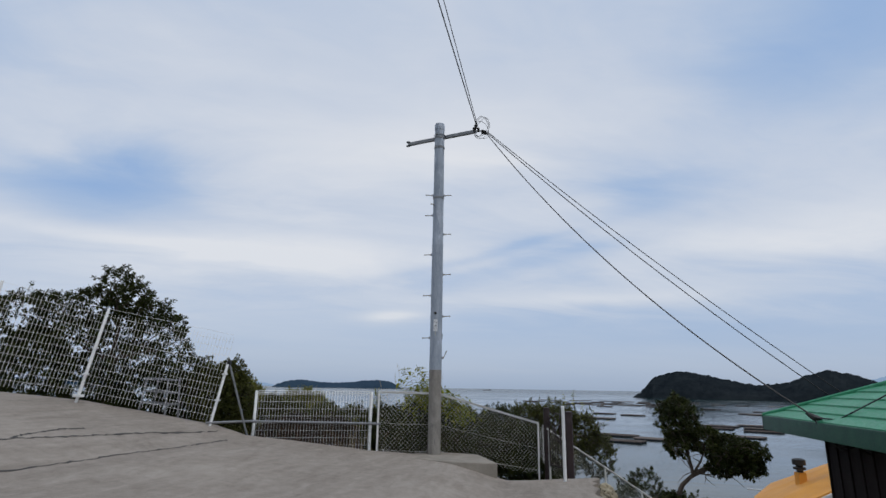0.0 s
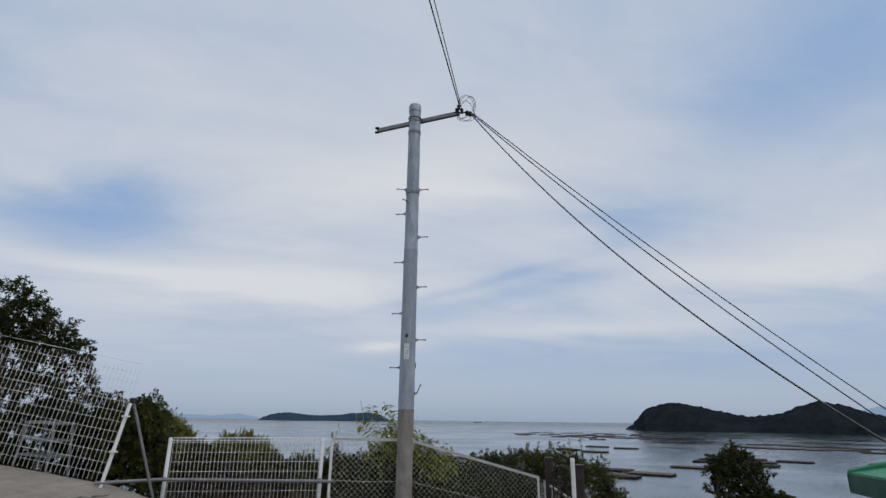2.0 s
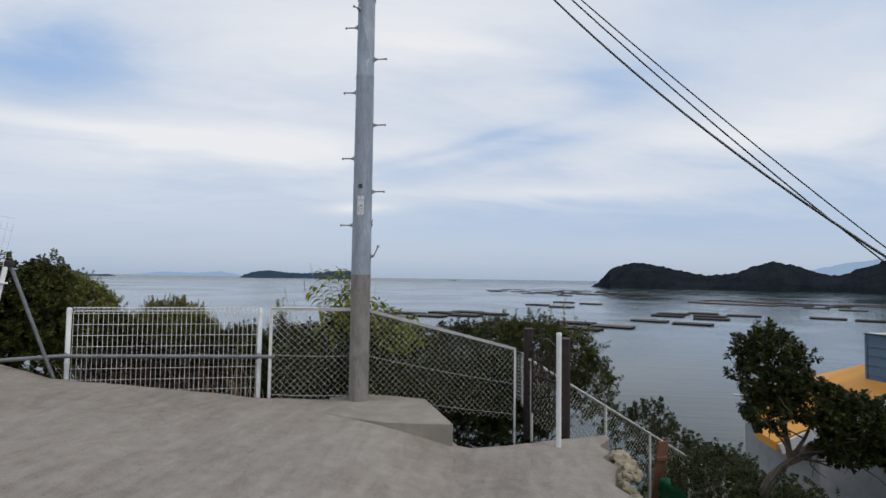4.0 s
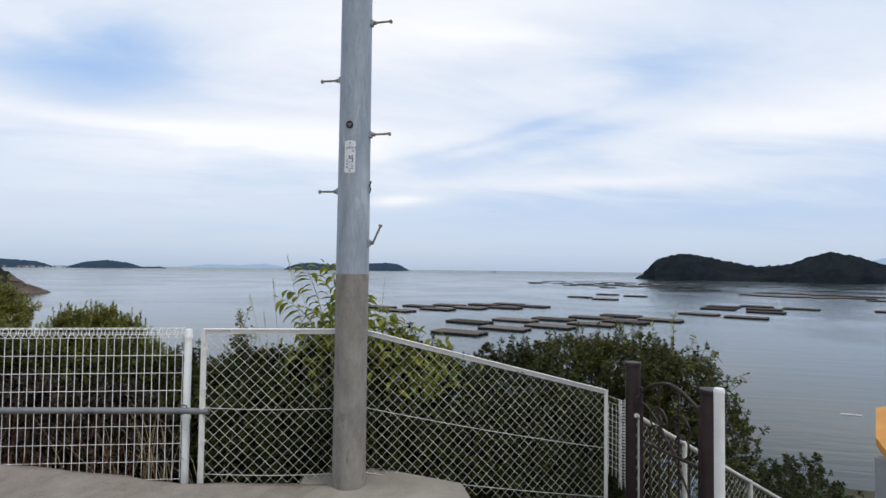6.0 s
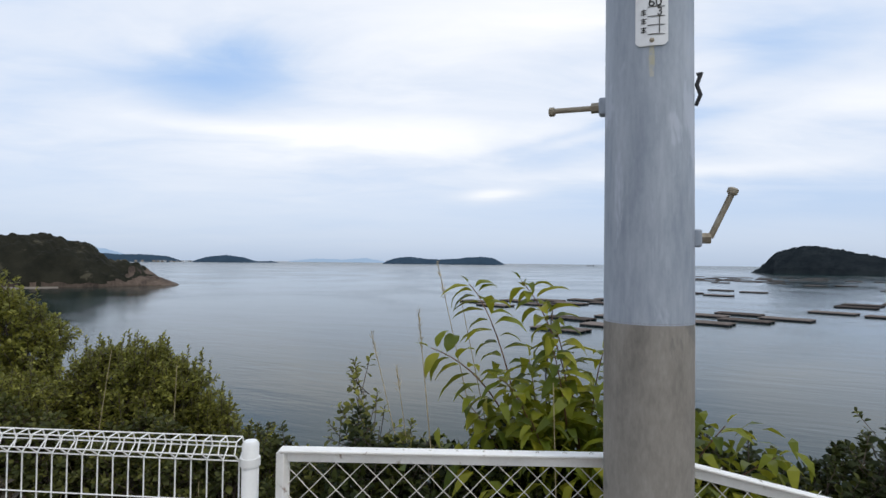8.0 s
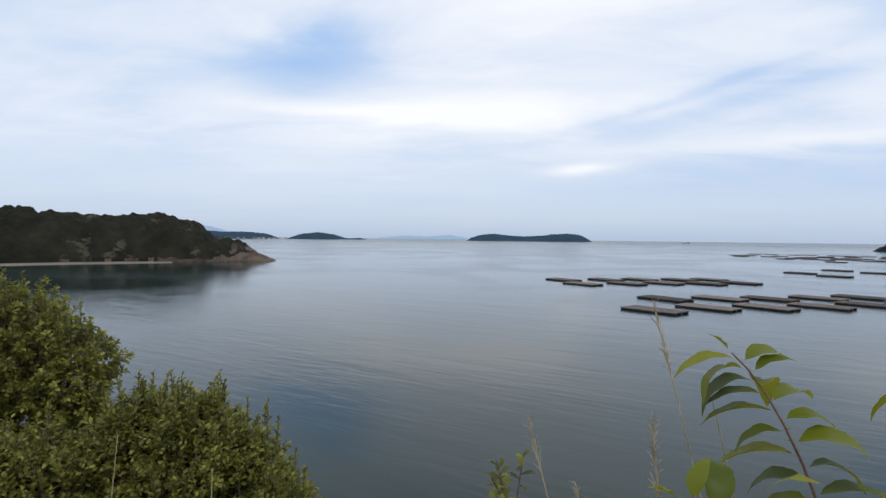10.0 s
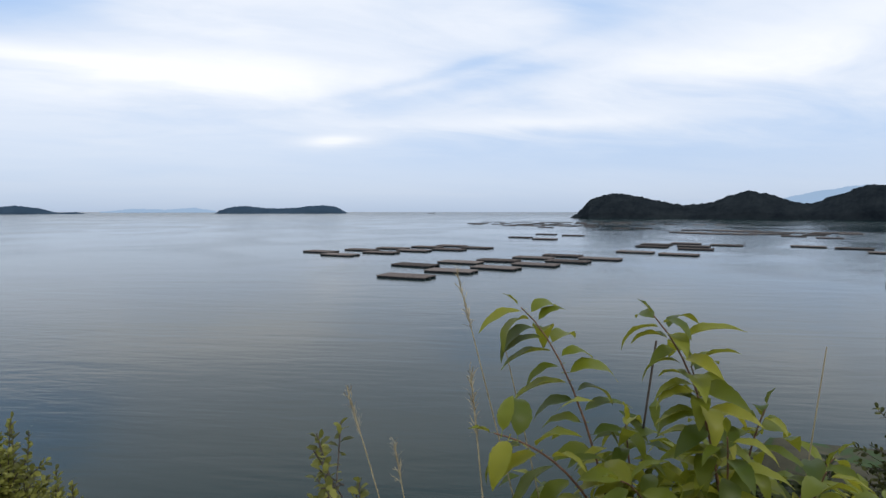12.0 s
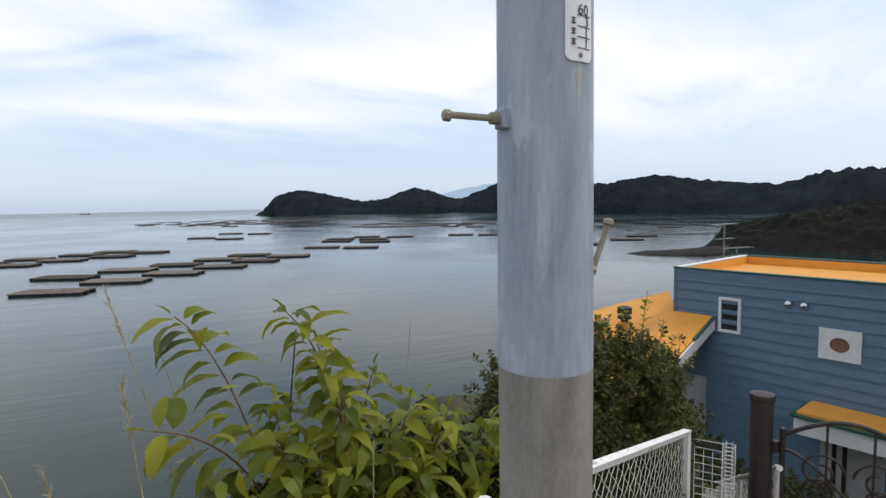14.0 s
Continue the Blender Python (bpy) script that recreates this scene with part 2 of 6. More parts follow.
# blue cast of haze across the bay is mixed into this forest colour
FARFOREST = surface("hazed_woodland", (0.010, 0.014, 0.018), (0.026, 0.032, 0.035), 0.035, 0.95, 0, 0.0, 1.0, 0.15, spec=0.0)
# haze near the horizon put into the colour: paler and bluer than near woods
FARISLE = surface("hazed_distant_island", (0.030, 0.052, 0.080), (0.046, 0.074, 0.105), 0.01, 0.95, 0, 0.0, 1.0, 0.05, spec=0.0)
CLIFF = surface("pale_sea_cliff", (0.028, 0.022, 0.019), (0.165, 0.125, 0.098), 0.12, 0.95, 0, 0.8, 0.6, 0.7, stretch=(1, 1, 0.4), spec=0.1)
SHORE = surface("dark_shore_rock", (0.012, 0.011, 0.010), (0.045, 0.038, 0.033), 0.4, 0.9, 0, 0.8, 0.2, 2.5, spec=0.2)
BEACH = surface("beach_sand", (0.12, 0.10, 0.08), (0.21, 0.18, 0.14), 0.1, 0.95, 0, 0.2, 0.1)
RAFTWOOD = surface("weathered_raft_bamboo", (0.085, 0.070, 0.062), (0.25, 0.212, 0.190), 1.0, 0.9, 0, 0.0, 0.1, 6, rnd=0.3, spec=0.2)
FLOAT = surface("dark_float", (0.012, 0.013, 0.015), (0.03, 0.03, 0.034), 3, 0.8, 0, 0)
ORANGE = surface("orange_roof_coating", (0.62, 0.26, 0.035), (0.78, 0.36, 0.065), 1.1, 0.6, 0, 0.1, 0.004, 20, spec=0.3)
BLUE = surface("blue_grey_siding", (0.085, 0.145, 0.215), (0.125, 0.195, 0.275), 2.2, 0.6, 0, 0.15, 0.004, 40, stretch=(1, 1, 3), rnd=0.12)
GREEN = surface("green_painted_metal", (0.02, 0.19, 0.085), (0.05, 0.30, 0.15), 2.5, 0.45, 0, 0.1, 0.003, 30, spot=((0.10, 0.33, 0.20), 4, 0.62))
DARKGREEN = surface("dark_green_trim", (0.010, 0.055, 0.035), (0.025, 0.10, 0.06), 5, 0.5, 0, 0.1, 0.002)
TRIM = surface("white_trim", (0.58, 0.58, 0.57), (0.76, 0.76, 0.75), 4, 0.55, 0, 0.1, 0.002)
CHROME = surface("chrome_vent", (0.55, 0.56, 0.57), (0.70, 0.71, 0.72), 8, 0.25, 1.0, 0)
DARKGLASS = surface("dark_window", (0.012, 0.013, 0.015), (0.03, 0.03, 0.032), 6, 0.12, 0, 0)
DOORGREY = surface("grey_door", (0.30, 0.30, 0.30), (0.42, 0.42, 0.41), 4, 0.5, 0, 0.1, 0.002)
BLACKMETAL = surface("sooty_cowl", (0.02, 0.02, 0.02), (0.07, 0.068, 0.065), 20, 0.5, 0.5, 0.3, 0.003)


# haze over the mountains painted as an even pale blue glow
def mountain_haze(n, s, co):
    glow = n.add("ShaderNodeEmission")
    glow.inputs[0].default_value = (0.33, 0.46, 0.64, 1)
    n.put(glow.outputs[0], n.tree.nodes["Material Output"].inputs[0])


MOUNTAINGLOW = material("glowing_mountain_haze", mountain_haze)


def sea_water(n, s, co):
    mp = n.add("ShaderNodeMapping")
    n.put(co, mp.inputs[0])
    mp.inputs[2].default_value = (0, 0, radians(14))
    mp.inputs[3].default_value = (0.22, 1.0, 1.0)
    swell = n.noise(mp.outputs[0], 0.16, 3, 0.5, 0.6)
    chop = n.noise(mp.outputs[0], 0.75, 4, 0.55, 0.4)
    calm = n.noise(co, 0.012, 3, 0.5, 0.8)
    h = n.math("ADD", n.math("MULTIPLY", swell, 0.9), n.math("MULTIPLY", chop, n.span(calm, 0.35, 0.65, 0.25, 0.75)))
    n.put(n.mix(n.span(calm, 0.3, 0.7), (0.008, 0.024, 0.023), (0.010, 0.026, 0.026)), s.inputs["Base Color"])
    s.inputs["IOR"].default_value = 1.27
    # the open water is wind-roughened, the sheltered bay nearly smooth
    reach = n.add("ShaderNodeVectorMath", operation="LENGTH")
    n.put(co, reach.inputs[0])
    n.put(n.math("ADD", n.span(calm, 0.35, 0.65, 0.06, 0.13), n.span(reach.outputs["Value"], 250, 2600, 0.0, 0.15)), s.inputs["Roughness"])
    n.put(n.bump(h, 0.17, 0.55), s.inputs["Normal"])


WATER = material("calm_sea_water", sea_water)


# ---- building helpers ----
def data_mesh(name, verts, faces, mat, smooth=False):
    me = bpy.data.meshes.new(name)
    me.from_pydata([tuple(v) for v in verts], [], [tuple(int(i) for i in f) for f in faces])
    me.materials.append(mat)
    if smooth:
        me.polygons.foreach_set("use_smooth", [True] * len(me.polygons))
    me.update()
    return me


def tri_mesh(name, verts, tris, mat, smooth=False):
    """A mesh from arrays, for foliage and wire."""
    verts, tris = np.asarray(verts, np.float32), np.asarray(tris, np.int32)
    me = bpy.data.meshes.new(name)
    me.vertices.add(len(verts))
    me.vertices.foreach_set("co", verts.ravel())
    me.loops.add(tris.size)
    me.loops.foreach_set("vertex_index", tris.ravel())
    me.polygons.add(len(tris))
    me.polygons.foreach_set("loop_start", np.arange(0, tris.size, 3, dtype=np.int32))
    me.polygons.foreach_set("use_smooth", np.full(len(tris), smooth))
    me.update(calc_edges=True)
    me.materials.append(mat)
    return me


def bm_mesh(name, bm, mat, smooth=False):
    me = bpy.data.meshes.new(name)
    bmesh.ops.recalc_face_normals(bm, faces=bm.faces)
    bm.to_mesh(me)
    bm.free()
    me.materials.append(mat)
    if smooth:
        me.polygons.foreach_set("use_smooth", [True] * len(me.polygons))
        me.set_sharp_from_angle(angle=radians(42))
    return me


def thing(name, base, label, category, group="", kind=""):
    ob = new(name)
    ob.empty_display_size = 0.2
    ob.location = base
    return tagged(ob, label, category, group, kind)


def part(name, me, parent, label=""):
    """One mesh, in world coordinates, as a part of a thing or of a part."""
    ob = new(name, me)
    ob.parent = parent
    if parent.parent is None:
        ob.matrix_parent_inverse = Matrix.Translation(-Vector(parent.location))
    return tagged(ob, label)


def block(a, b, bevel=0.0, m=None):
    bm = bmesh.new()
    bmesh.ops.create_cube(bm, size=1)
    for v in bm.verts:
        v.co = [a[i] if v.co[i] < 0 else b[i] for i in range(3)]
    if bevel:
        bmesh.ops.bevel(bm, geom=list(bm.edges), offset=bevel, segments=1, affect="EDGES", profile=0.5)
    if m is not None:
        bmesh.ops.transform(bm, matrix=m, verts=bm.verts)
    return bm


def lathe(profile, at=(0, 0, 0), sides=20, m=None):
    """A turned solid from (radius, height) pairs, about an upright axis."""
    bm = bmesh.new()
    rings = []
    for r, z in profile:
        rings.append([bm.verts.new((r * math.cos(2 * math.pi * k / sides), r * math.sin(2 * math.pi * k / sides), z)) for k in range(sides)])
    for lo, hi in zip(rings, rings[1:]):
        for k in range(sides):
            bm.faces.new((lo[k], lo[(k + 1) % sides], hi[(k + 1) % sides], hi[k]))
    bm.faces.new(rings[0][::-1])
    bm.faces.new(rings[-1])
    bmesh.ops.transform(bm, matrix=Matrix.Translation(at) @ (m or Matrix()), verts=bm.verts)
    return bm


def tube(points, radius, sides=8, closed_ends=True):
    """A round bar along points; radius may be a list."""
    pts = [Vector(p) for p in points]
    rad = radius if isinstance(radius, (list, tuple)) else [radius] * len(pts)
    bm = bmesh.new()
    rings = []
    ref = Vector((0.31, 0.17, 0.93))
    for i, p in enumerate(pts):
        d = (pts[min(i + 1, len(pts) - 1)] - pts[max(i - 1, 0)]).normalized()
        if abs(d.dot(ref)) > 0.95:
            ref = Vector((1, 0.2, 0))
        u = d.cross(ref).normalized()
        w = d.cross(u)
        rings.append([bm.verts.new(p + (u * math.cos(2 * math.pi * k / sides) + w * math.sin(2 * math.pi * k / sides)) * rad[i]) for k in range(sides)])
    for lo, hi in zip(rings, rings[1:]):
        for k in range(sides):
            bm.faces.new((lo[k], lo[(k + 1) % sides], hi[(k + 1) % sides], hi[k]))
    if closed_ends:
        bm.faces.new(rings[0][::-1])
        bm.faces.new(rings[-1])
    return bm


def rods(ends, radius, sides=5):
    """Many straight thin bars as arrays of vertices and triangles."""
    P = np.array([e[0] for e in ends], float)
    Q = np.array([e[1] for e in ends], float)
    R = np.broadcast_to(np.asarray(radius, float), (len(P),))
    D = Q - P
    D /= np.linalg.norm(D, axis=1)[:, None]
    ref = np.where(np.abs(D[:, 2:3]) > 0.9, np.array([[1.0, 0, 0]]), np.array([[0, 0, 1.0]]))
    U = np.cross(D, ref)
    U /= np.linalg.norm(U, axis=1)[:, None]
    W = np.cross(D, U)
    ang = np.arange(sides) * 2 * np.pi / sides
    ring = U[:, None] * np.cos(ang)[None, :, None] + W[:, None] * np.sin(ang)[None, :, None]
    lo, hi = P[:, None] + ring * R[:, None, None], Q[:, None] + ring * R[:, None, None]
    verts = np.concatenate([lo, hi], 1).reshape(-1, 3)
    k = np.arange(sides)
    j = (k + 1) % sides
    one = np.concatenate([np.stack([k, j, j + sides], 1), np.stack([k, j + sides, k + sides], 1)])
    tris = (one[None] + (np.arange(len(P)) * 2 * sides)[:, None, None]).reshape(-1, 3)
    return verts, tris


def unit(v):
    v = np.asarray(v, float)
    return v / np.maximum(np.linalg.norm(v, axis=-1, keepdims=True), 1e-9)


def leaves(at, way, length, width, rng, curl=0.25, blunt=0.75):
    """Leaf blades, six corners each, from arrays of places and directions."""
    n = len(at)
    way = unit(way)
    up = unit(np.array([0, 0, 1.0]) + rng.normal(0, 0.45, (n, 3)))
    side = unit(np.cross(way, up))
    nor = np.cross(side, way)
    L, W = length[:, None], width[:, None]
    b = at
    mid = at + way * L * 0.38 + nor * L * 0.05
    far = at + way * L * blunt - nor * L * curl * 0.25
    tip = at + way * L - nor * L * curl
    v = np.stack([b, mid - side * W * 0.42, mid + side * W * 0.42, far - side * W * 0.5 * (blunt > 0.7) - side * W * 0.3 * (blunt <= 0.7),
                  far + side * W * 0.5 * (blunt > 0.7) + side * W * 0.3 * (blunt <= 0.7), tip], 1).reshape(-1, 3)
    one = np.array([[0, 2, 1], [1, 2, 4], [1, 4, 3], [3, 4, 5]])
    return v, (one[None] + (np.arange(n) * 6)[:, None, None]).reshape(-1, 3)


# ---- ground, sea and distance ----
def step(x, a, b):
    k = min(max((x - a) / (b - a), 0.0), 1.0)
    return k * k * (3 - 2 * k)


RISE_X = (-30, -12, -8, -6.5, -4.1, -3.5, -1.3, 0.0, 0.6, 1.5, 4.0)
RISE_Z = (2.2, 1.5, 1.10, 0.95, 0.54, 0.36, 0.10, 0.0, -0.04, -0.30, -0.30)


def road_z(x, y):
    z = float(np.interp(x, RISE_X, RISE_Z))
    z += 0.016 * noise.noise((x * 0.5, y * 0.4, 3.0)) + 0.010 * noise.noise((x * 2.1, y * 2.3, 7.0))
    return z - 0.10 * step(-y, 3, 12) * step(-x, 0, 4)


def back_y(x):
    """The far edge of the paved ground."""
    if x < -4.0:
        return -1.25 + 0.277 * (x + 4.08)
    if x < 0.75:
        return float(np.interp(x, (-4.0, -3.4, -2.4, -1.6, -1.05, -0.57, 0.0, 0.57, 0.75), (-1.23, -1.08, -0.77, -0.56, -0.40, -0.22, 0.02, 0.27, 0.44)))
    if x < 1.45:
        return 0.44 - 1.27 * step(x, 0.75, 1.45)
    return -0.83 + (x - 1.45) * 0.55


def land_z(x, y):
    """The hillside under and around the paving, falling to the sea."""
    yf = back_y(max(min(x, 3.0), -14.0)) + 0.1
    yf += step(x, 2.8, 9.0) * 17.0
    s = y - yf
    inland = float(np.interp(x, (-400, -40, -12, -4, 0, 2.6, 3.3, 4.5, 6.5, 30, 90, 400), (30, 6, 1.2, 0.25, -0.35, -0.7, -1.1, -2.7, -5.2, -7.0, -6, 12)))
    inland += step(-y, 20, 300) * 40.0
    z = inland
    if s > 0:
        z = inland - 0.22 * step(s, 0.0, 0.3) - 0.12 * min(s, 1.9) - 0.95 * max(s - 1.9, 0.0)
    far = math.hypot(x, y)
    z += 0.12 * noise.noise((x * 0.7, y * 0.7, 0.5)) + step(far, 60, 400) * 6 * noise.noise((x * 0.01, y * 0.01, 2.0))
    if x > 3.4 and 60 < far and s < 0:
        z = min(z, -4 + 0.05 * (far - 60))
    return max(z, -19.0)


def build_land():
    def axis(fine, lo, hi):
        near = list(np.arange(-14, 14.01, fine))
        out = [14 * 1.32 ** k for k in range(1, 40)]
        return [-v for v in reversed(out) if v < -lo] + near + [v for v in out if v < hi]
    xs, ys = axis(0.4, -4800, 4800), axis(0.4, -4800, 4800)
    verts = [(x, y, land_z(x, y)) for y in ys for x in xs]
    w = len(xs)
    faces = [(j * w + i, j * w + i + 1, (j + 1) * w + i + 1, (j + 1) * w + i) for j in range(len(ys) - 1) for i in range(w - 1)]
    ground = new("ground", data_mesh("ground", verts, faces, SOIL, True))
    tagged(ground, "steep hillside of soil and leaf litter down to the sea", "ground", kind="structure")
    sea = new("water", data_mesh("water", [(-4900, -300, -16), (4900, -300, -16), (4900, 4950, -16), (-4900, 4950, -16)], [(0, 1, 2, 3)], WATER))
    tagged(sea, "calm blue-grey sea with faint ripples", "sea", kind="structure")


build_land()


def build_road():
    xs = list(np.arange(-16, -4.2, 0.5)) + list(np.arange(-4.2, 3.13, 0.14))
    rows = 46
    verts, faces = [], []
    for x in xs:
        yb = back_y(x)
        for k in range(rows):
            f = (k / (rows - 1)) ** 1.6
            y = yb - f * (22 + yb)
            e = (0.05 * noise.noise((x * 1.7, y * 1.7, 1.0)) + 0.05 * noise.noise((x * 6.1, y * 6.1, 4.0))) if x == xs[-1] or k == 0 else 0.0
            verts.append((x + (e * 3 if x == xs[-1] else 0), y + (e if k == 0 else 0), road_z(x, y)))
    for i in range(len(xs) - 1):
        for k in range(rows - 1):
            a = i * rows + k
            faces.append((a, a + 1, a + rows + 1, a + rows))
    n = len(verts)
    rim = [k for k in range(rows)] + [i * rows + rows - 1 for i in range(1, len(xs))] + [(len(xs) - 1) * rows + k for k in range(rows - 2, -1, -1)] + [i * rows for i in range(len(xs) - 2, 0, -1)]
    for v in rim:
        x, y, z = verts[v]
        verts.append((x, y, z - 0.7))
    for k in range(len(rim)):
        j = (k + 1) % len(rim)
        faces.append((rim[k], n + k, n + j, rim[j]))
    road = new("road", data_mesh("road", verts, faces, CONCRETE, False))
    me = road.data
    me.polygons.foreach_set("use_smooth", [p.normal.z > 0.7 for p in me.polygons])
    tagged(road, "worn grey concrete road with long cracks", "road", kind="structure")
    rng = random.Random(4)
    for pts, wide in ((((-4.62, -5.9), (-4.5, -5.26), (-4.33, -4.59), (-4.14, -3.79), (-3.96, -2.75), (-3.77, -1.5)), 0.045),
                      (((-4.52, -5.1), (-4.60, -4.80), (-4.66, -4.55), (-4.68, -4.17), (-4.62, -3.78)), 0.04),
                      (((-3.55, -6.6), (-3.53, -6.03), (-3.49, -4.95), (-3.46, -4.21), (-3.36, -3.64), (-3.33, -2.86), (-3.36, -1.9)), 0.026)):
        v, f = [], []
        line = []
        for (x0, y0), (x1, y1) in zip(pts, pts[1:]):
            for k in range(12):
                line.append((x0 + (x1 - x0) * k / 12, y0 + (y1 - y0) * k / 12))
        for x, y in line:
            x, y = x + rng.uniform(-0.025, 0.025), y + rng.uniform(-0.02, 0.02)
            w = wide * rng.uniform(0.15, 1.0)
            v += [(x + w, y, road_z(x + w, y) + 0.004), (x - w, y, road_z(x - w, y) + 0.004)]
        f = [(2 * k, 2 * k + 2, 2 * k + 3, 2 * k + 1) for k in range(len(line) - 1)]
        part("crack", data_mesh("crack", v, f, CRACK), road)


build_road()


def footing():
    """The raised concrete pad that the pole stands in."""
    pts = ((0.86, 0.24), (1.36, -0.88), (0.62, -0.98), (-0.25, -0.75), (-0.42, 0.10), (0.1, 0.40))
    bm = bmesh.new()
    lo = [bm.verts.new((x, y, -0.75)) for x, y in pts]
    hi = [bm.verts.new((x, y, 0.012 - 0.01 * (x > 1))) for x, y in pts]
    bm.faces.new(hi)
    bm.faces.new(lo[::-1])
    for k in range(len(pts)):
        j = (k + 1) % len(pts)
        bm.faces.new((lo[k], lo[j], hi[j], hi[k]))
    bmesh.ops.bevel(bm, geom=[e for e in bm.edges], offset=0.015, segments=1, affect="EDGES", profile=0.5)
    ob = new("concrete_footing", bm_mesh("concrete_footing", bm, FOOTING))
    tagged(ob, "rough raised concrete pad around the foot of the pole", "footing", kind="structure")


footing()


def ridge(name, spine, mat, label, foot=120.0, rough=5.0, cells=90, seed=0, tree=2.0, cliff=None, sea=-16.6, rows=20):
    """A wooded island or headland: a hill body along a spine of (x, y, height above the sea)."""
    s = np.array(spine, float)
    t = np.linspace(0, len(s) - 1, cells)
    line = np.stack([np.interp(t, np.arange(len(s)), s[:, k]) for k in range(3)], 1)
    ker = np.array([1, 2, 3, 2, 1]) / 9.0
    pad = np.concatenate([line[:1]] * 2 + [line] + [line[-1:]] * 2)
    line = np.stack([np.convolve(pad[:, k], ker, "valid") for k in range(3)], 1)
    verts, faces = [], []
    for i, (x, y, h) in enumerate(line):
        d = math.hypot(x, y)
        ox, oy = x / d, y / d
        half = foot * (0.35 + 0.65 * min(1.0, h / (s[:, 2].max() * 0.6)))
        for k in range(rows):
            v = -1 + 2 * k / (rows - 1)
            prof = math.cos(v * math.pi / 2) ** 0.75
            q = (x + ox * half * v, y + oy * half * v)
            bump = rough * noise.noise((q[0] / (foot * 0.35), q[1] / (foot * 0.35), seed)) * prof + tree * (noise.noise((q[0] / (tree * 2.6), q[1] / (tree * 2.6), seed + 9)) + 0.5 * noise.noise((q[0] / (tree * 1.1), q[1] / (tree * 1.1), seed))) * (0.3 + prof)
            z = h * prof + (bump if 0 < k < rows - 1 else -3) * min(1.0, h / 12.0)
            verts.append((q[0], q[1], sea + z))
    for i in range(cells - 1):
        for k in range(rows - 1):
            a = i * rows + k
            faces.append((a, a + 1, a + rows + 1, a + rows))
    me = data_mesh(name, verts, faces, mat, False)
    if cliff:
        me.materials.append(cliff[0])
        for p in me.polygons:
            c = p.center
            p.material_index = int(c.z < sea + cliff[1] * cliff[2](c) * (0.7 + 1.1 * noise.noise((c.x * 0.06, c.y * 0.06, 4.0)) + 0.35 * noise.noise((c.x * 0.2, c.y * 0.2, 1.0))))
    return tagged(new(name, me), label, "island" if "island" in name else "hill", kind="structure")


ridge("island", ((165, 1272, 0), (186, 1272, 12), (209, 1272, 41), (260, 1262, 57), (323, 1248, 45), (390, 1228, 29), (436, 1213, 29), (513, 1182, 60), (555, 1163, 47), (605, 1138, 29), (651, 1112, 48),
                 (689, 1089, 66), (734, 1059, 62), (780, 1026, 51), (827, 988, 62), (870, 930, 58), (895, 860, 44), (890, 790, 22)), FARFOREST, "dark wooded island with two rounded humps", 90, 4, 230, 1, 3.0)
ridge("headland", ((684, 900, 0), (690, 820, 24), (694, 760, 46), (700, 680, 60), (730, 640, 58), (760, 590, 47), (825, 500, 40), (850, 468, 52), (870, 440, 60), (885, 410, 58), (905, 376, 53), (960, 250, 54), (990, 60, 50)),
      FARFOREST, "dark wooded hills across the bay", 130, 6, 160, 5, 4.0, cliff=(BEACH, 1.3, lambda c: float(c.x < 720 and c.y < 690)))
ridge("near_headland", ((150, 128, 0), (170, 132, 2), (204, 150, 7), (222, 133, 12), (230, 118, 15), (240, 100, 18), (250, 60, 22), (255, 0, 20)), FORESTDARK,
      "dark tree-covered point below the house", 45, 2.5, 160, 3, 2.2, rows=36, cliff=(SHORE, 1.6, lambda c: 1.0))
ridge("shore_rocks", ((138, 140, 0), (144, 136, 1.2), (152, 129, 1.6), (160, 124, 2.4), (172, 124, 2.5)), SHORE, "low dark rocks along the shore", 7, 1.6, 70, 6, 0.7, sea=-16.2)
ridge("peninsula", ((-303, 277, 0), (-311, 275, 3), (-320, 272, 7), (-330, 264, 12.5), (-340, 255, 17.5), (-352, 244, 25), (-364, 232, 32), (-376, 217, 31), (-392, 192, 31), (-408, 165, 33), (-424, 140, 35), (-450, 90, 38), (-470, 0, 36), (-480, -100, 38)),
      FOREST, "green wooded headland with a pale rocky tip", 34, 4, 300, 2, 2.6, cliff=(CLIFF, 11.0, lambda c: step(c.y, 195, 275) * 1.0), rows=60)
ridge("beach", ((-330, 214, 0.3), (-345, 190, 0.6), (-358, 165, 0.6), (-368, 130, 0.6), (-372, 60, 0.6)), BEACH, "narrow strip of pale beach", 16, 0.2, 60, 2, 0.2, sea=-16.1)
ridge("rock_spit", ((-98, 43, 0), (-102, 42, 0.7), (-108, 41, 0.9), (-118, 39, 0.8)), SHORE, "low dark spit of rock in the water", 3.0, 0.5, 40, 8, 0.35, sea=-16.1)
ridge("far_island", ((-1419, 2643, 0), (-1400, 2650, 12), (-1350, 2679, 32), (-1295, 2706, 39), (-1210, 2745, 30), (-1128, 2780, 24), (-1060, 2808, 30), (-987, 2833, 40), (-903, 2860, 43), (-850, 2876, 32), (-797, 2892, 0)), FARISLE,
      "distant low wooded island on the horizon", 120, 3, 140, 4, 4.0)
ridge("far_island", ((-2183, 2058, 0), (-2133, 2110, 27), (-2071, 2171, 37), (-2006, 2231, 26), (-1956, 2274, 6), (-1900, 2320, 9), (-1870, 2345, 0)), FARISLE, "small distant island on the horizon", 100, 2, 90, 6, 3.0)
